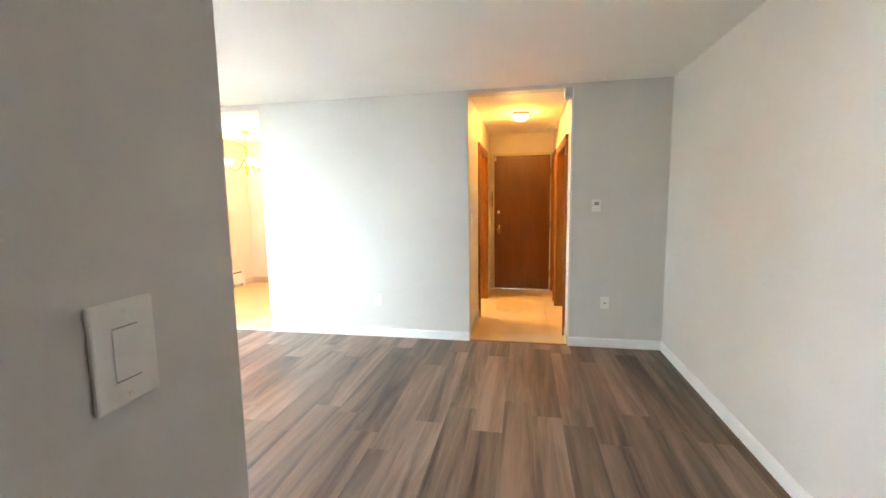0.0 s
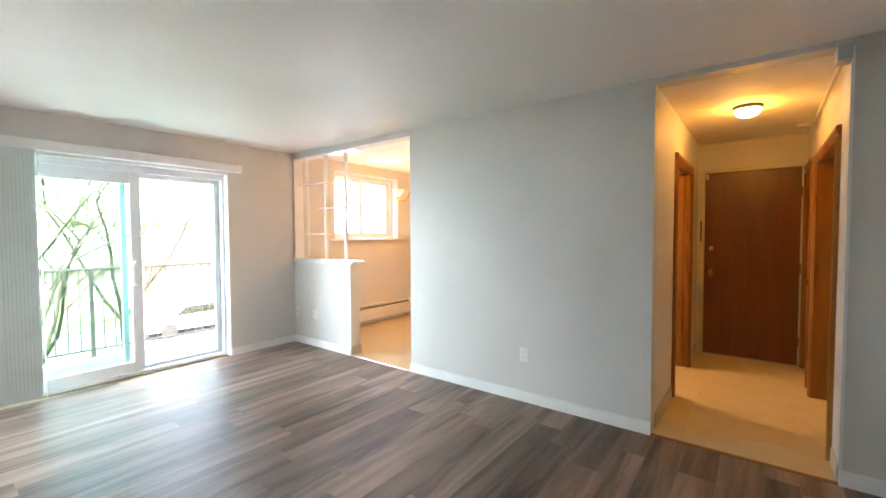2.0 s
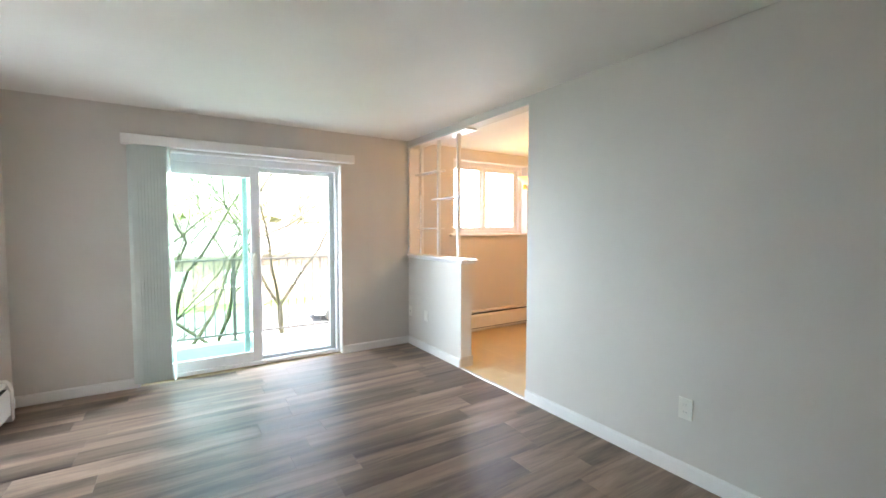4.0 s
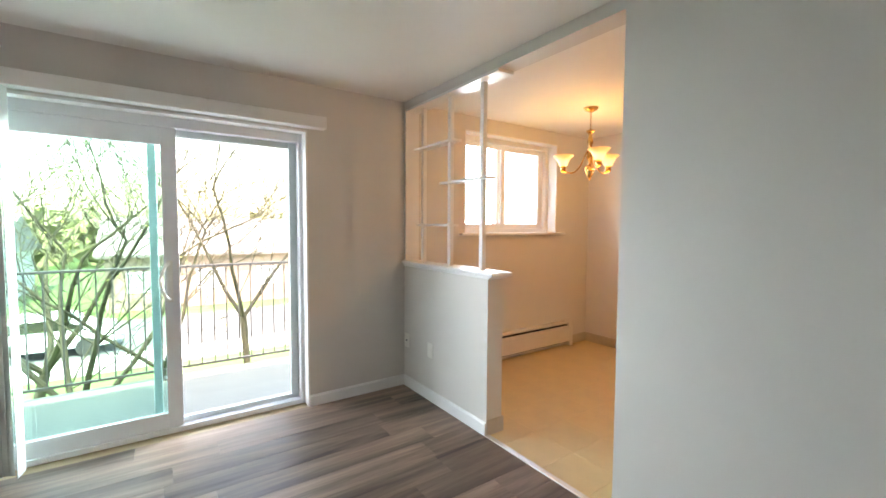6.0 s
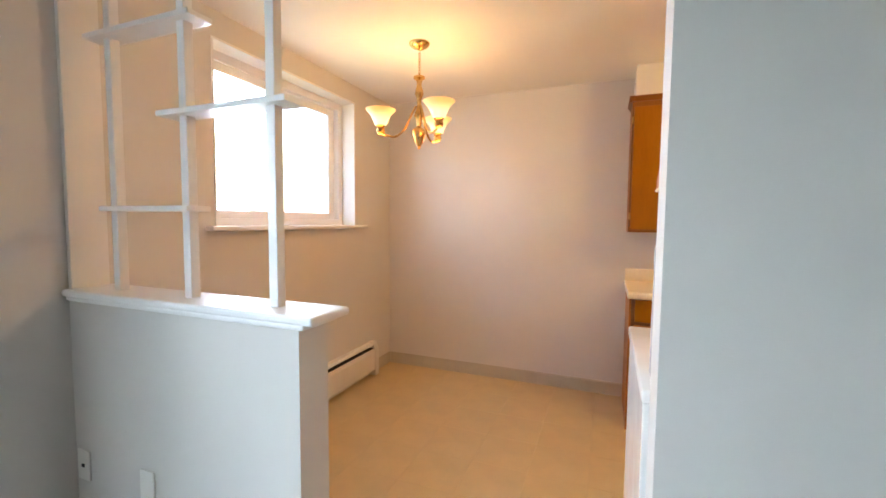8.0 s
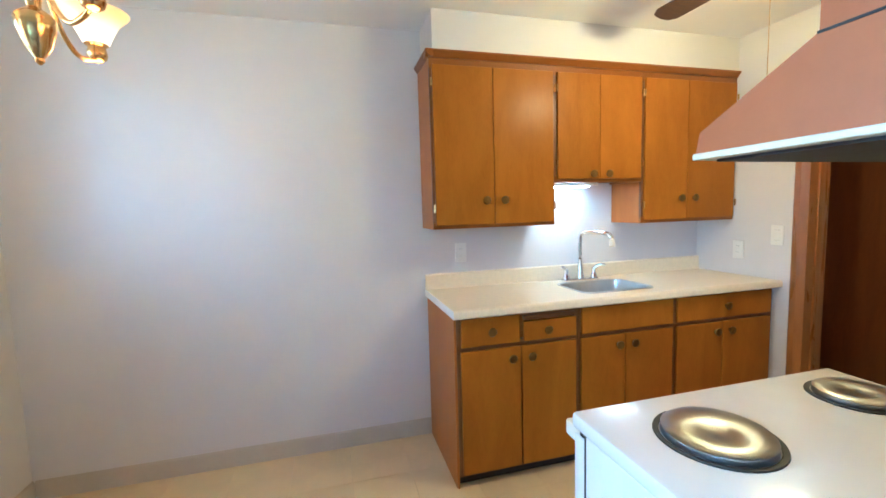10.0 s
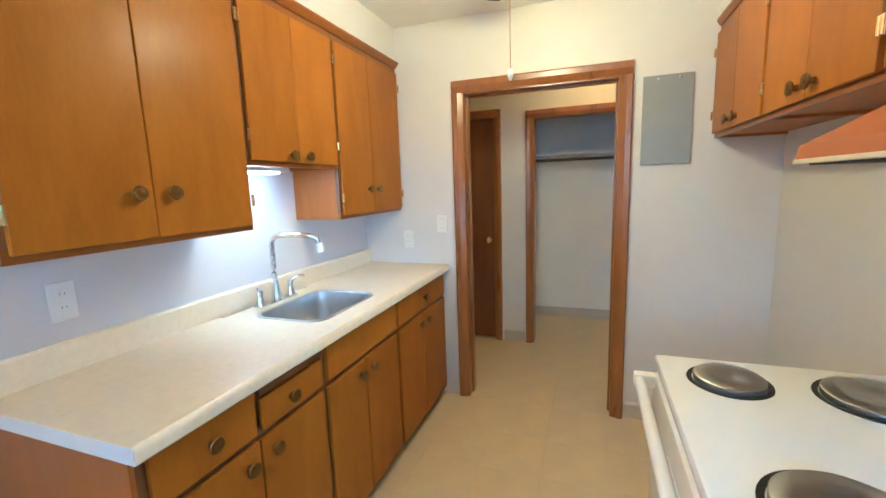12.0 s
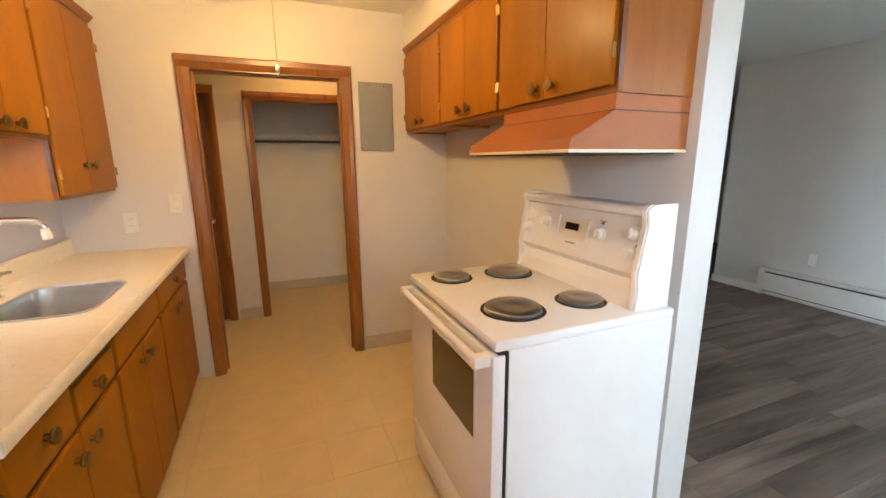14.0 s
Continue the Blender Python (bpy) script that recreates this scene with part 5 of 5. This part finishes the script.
def house(at, size, roof_h, wall_mat, label):
    x, y, z = at
    w, l, h = size
    ob = thing("house", at, label, "house")
    part("wall", boxes(((x - w / 2, y - l / 2, z), (x + w / 2, y + l / 2, z + h))), wall_mat, ob)
    part("roof", extrude(bmesh.new(), [(x - w / 2 - 0.4, z + h), (x + w / 2 + 0.4, z + h), (x + w / 2 + 0.4, z + h + 0.15), (x, z + h + roof_h), (x - w / 2 - 0.4, z + h + 0.15)], "y", y - l / 2 - 0.4, y + l / 2 + 0.4), M_ROOF, ob, "dark shingle roof")
    n = int(l / 3.2)
    for k in range(n):
        yy = y - l / 2 + (k + 0.5) * l / n
        wd = part("window", boxes(((x + w / 2 - 0.02, yy - 0.7, z + 1.0), (x + w / 2 + 0.04, yy + 0.7, z + 2.1)), bevel=0.01), M_VINYLWIN, ob)
        part("pane", boxes(((x + w / 2 + 0.03, yy - 0.62, z + 1.08), (x + w / 2 + 0.05, yy + 0.62, z + 2.02))), M_PANEL, wd, "dull grey pane")
    return ob


house((-33, 8, ZG), (9, 16, 2.9), 2.2, M_BRICK, "low far red brick house with dark roof")
house((-37, -14, ZG), (10, 18, 2.9), 2.3, M_SIDING, "low far pale sided house with dark roof")
house((-36, 34, ZG), (10, 20, 3.0), 2.3, M_SIDING, "far pale house with dark roof across the drive")


def car(at, label):
    x, y, z = at
    ob = thing("car", at, label, "car")
    sidep = [(-2.2, 0.35), (-2.15, 0.75), (-1.3, 0.92), (-0.7, 1.40), (0.8, 1.42), (1.5, 0.98), (2.15, 0.9), (2.2, 0.4), (1.9, 0.3), (-1.9, 0.3)]
    bm = extrude(bmesh.new(), [(y + u, z + v) for u, v in sidep], "x", x - 0.85, x + 0.85)
    bmesh.ops.bevel(bm, geom=bm.edges[:], offset=0.07, segments=2, affect='EDGES')
    part("body", bm, M_CAR, ob, "", True)
    glassp = [(-1.15, 0.95), (-0.66, 1.34), (0.75, 1.36), (1.3, 1.0)]
    part("side_window", extrude(bmesh.new(), [(y + u, z + v) for u, v in glassp], "x", x + 0.845, x + 0.862), M_OVENGL, ob, "dark side window")
    for u in (-1.35, 1.35):
        for sx in (-0.8, 0.8):
            bm = bmesh.new()
            cyl(bm, (x + sx - 0.09, y + u, z + 0.32), (x + sx + 0.09, y + u, z + 0.32), 0.32, segs=20)
            part("wheel", bm, M_TYRE, ob, "black tyre", True)
    return ob


car((-20.9, -1.2, ZG + 0.02), "white car parked on the drive")
car((-21.2, 9.5, ZG + 0.02), "pale car parked farther along the drive")

rng = random.Random(5)
verts, faces = [], []
for k in range(9000):
    a = rng.uniform(radians(100), radians(260))
    rr = rng.uniform(55, 90)
    c = Vector((math.cos(a) * rr, math.sin(a) * rr * 1.4 + 5, ZG + rng.uniform(0.5, 6.0) * rng.uniform(0.5, 1)))
    s = rng.uniform(0.5, 1.6)
    k0 = len(verts)
    for _ in range(4):
        verts.append(c + Vector((rng.uniform(-s, s), rng.uniform(-s, s), rng.uniform(-s, s))))
    faces += [(k0, k0 + 1, k0 + 2), (k0, k0 + 2, k0 + 3), (k0 + 1, k0 + 2, k0 + 3)]
me = bpy.data.meshes.new("far_woods")
me.from_pydata(verts, [], faces)
me.materials.append(M_FARTREE)
tagged(new("far_woods", me), "hazy far belt of bare and budding trees", "woods", kind="stuff")

# ---- floor planks and tiles, piece by piece ----
fl = setting("floor_living", boxes(((XW, YB, -0.012), (XR, YM, -0.004)), ((XE, -1.6, -0.012), (XR, YB, -0.004))), M_BLACK, "grey-brown wood-look vinyl plank floor", "floor")
fk = setting("floor_kitchen", boxes(((XW, YM, -0.012), (XHR + 0.001, 6.46, -0.0045)), ((XHR + 0.001, 4.26, -0.012), (XR, 5.56, -0.0045))), M_JOINT, "cream vinyl tile floor of kitchen, dining corner and hall", "floor")
PIECES = {}


def piece(name, x0, x1, y0, y1, z, mat, parent, gap, bev):
    key = (name, round(x1 - x0, 3), round(y1 - y0, 3))
    w, l = x1 - x0 - gap, y1 - y0 - gap
    if key not in PIECES:
        b = bev
        co = [(sx * w / 2, sy * l / 2, -0.006) for sx, sy in ((-1, -1), (1, -1), (1, 1), (-1, 1))]
        co += [(sx * w / 2, sy * l / 2, -b) for sx, sy in ((-1, -1), (1, -1), (1, 1), (-1, 1))]
        co += [(sx * (w / 2 - b), sy * (l / 2 - b), 0) for sx, sy in ((-1, -1), (1, -1), (1, 1), (-1, 1))]
        fs = [(8, 9, 10, 11)] + [(a + k, a + (k + 1) % 4, a + 4 + (k + 1) % 4, a + 4 + k) for a in (0, 4) for k in range(4)]
        me = bpy.data.meshes.new(name)
        me.from_pydata(co, [], fs)
        me.materials.append(mat)
        PIECES[key] = me
    o = new(name, PIECES[key])
    o.parent = parent
    o.location = ((x0 + x1) / 2, (y0 + y1) / 2, z)


prng = random.Random(8)
PW, PL = 0.182, 1.22
x = XW
row = 0
while x < XR - 0.01:
    x1 = min(x + PW, XR)
    lo = YB if x1 <= XE + 0.1 else -1.6
    y = lo
    nxt = lo + PL * (0.28 + 0.36 * ((row * 5) % 7) / 3.5 * 0.5 + prng.uniform(-0.06, 0.06))
    while y < YM - 0.005:
        e = min(nxt, YM)
        if YM - e < 0.15:
            e = YM
        piece("plank", x, x1, y, round(e, 2) if e < YM else YM, 0.0, M_PLANK, fl, 0.0006, 0.0005)
        y = round(e, 2) if e < YM else YM
        nxt = y + PL
    x = x1
    row += 1
TS = 0.305


def tiles(x0, x1, y0, y1):
    y = y0
    while y < y1 - 0.003:
        e = min(y + TS, y1)
        x = x0
        while x < x1 - 0.003:
            g = min(x + TS, x1)
            piece("tile", x, g, y, e, 0.0, M_TILE, fk, 0.0007, 0.0008)
            x = g
        y = e


tiles(XW, XHK, YM + 0.0, YF)
tiles(XHK, XHR, YM, 6.46)
tiles(XHR, XR, 4.26, 5.56)
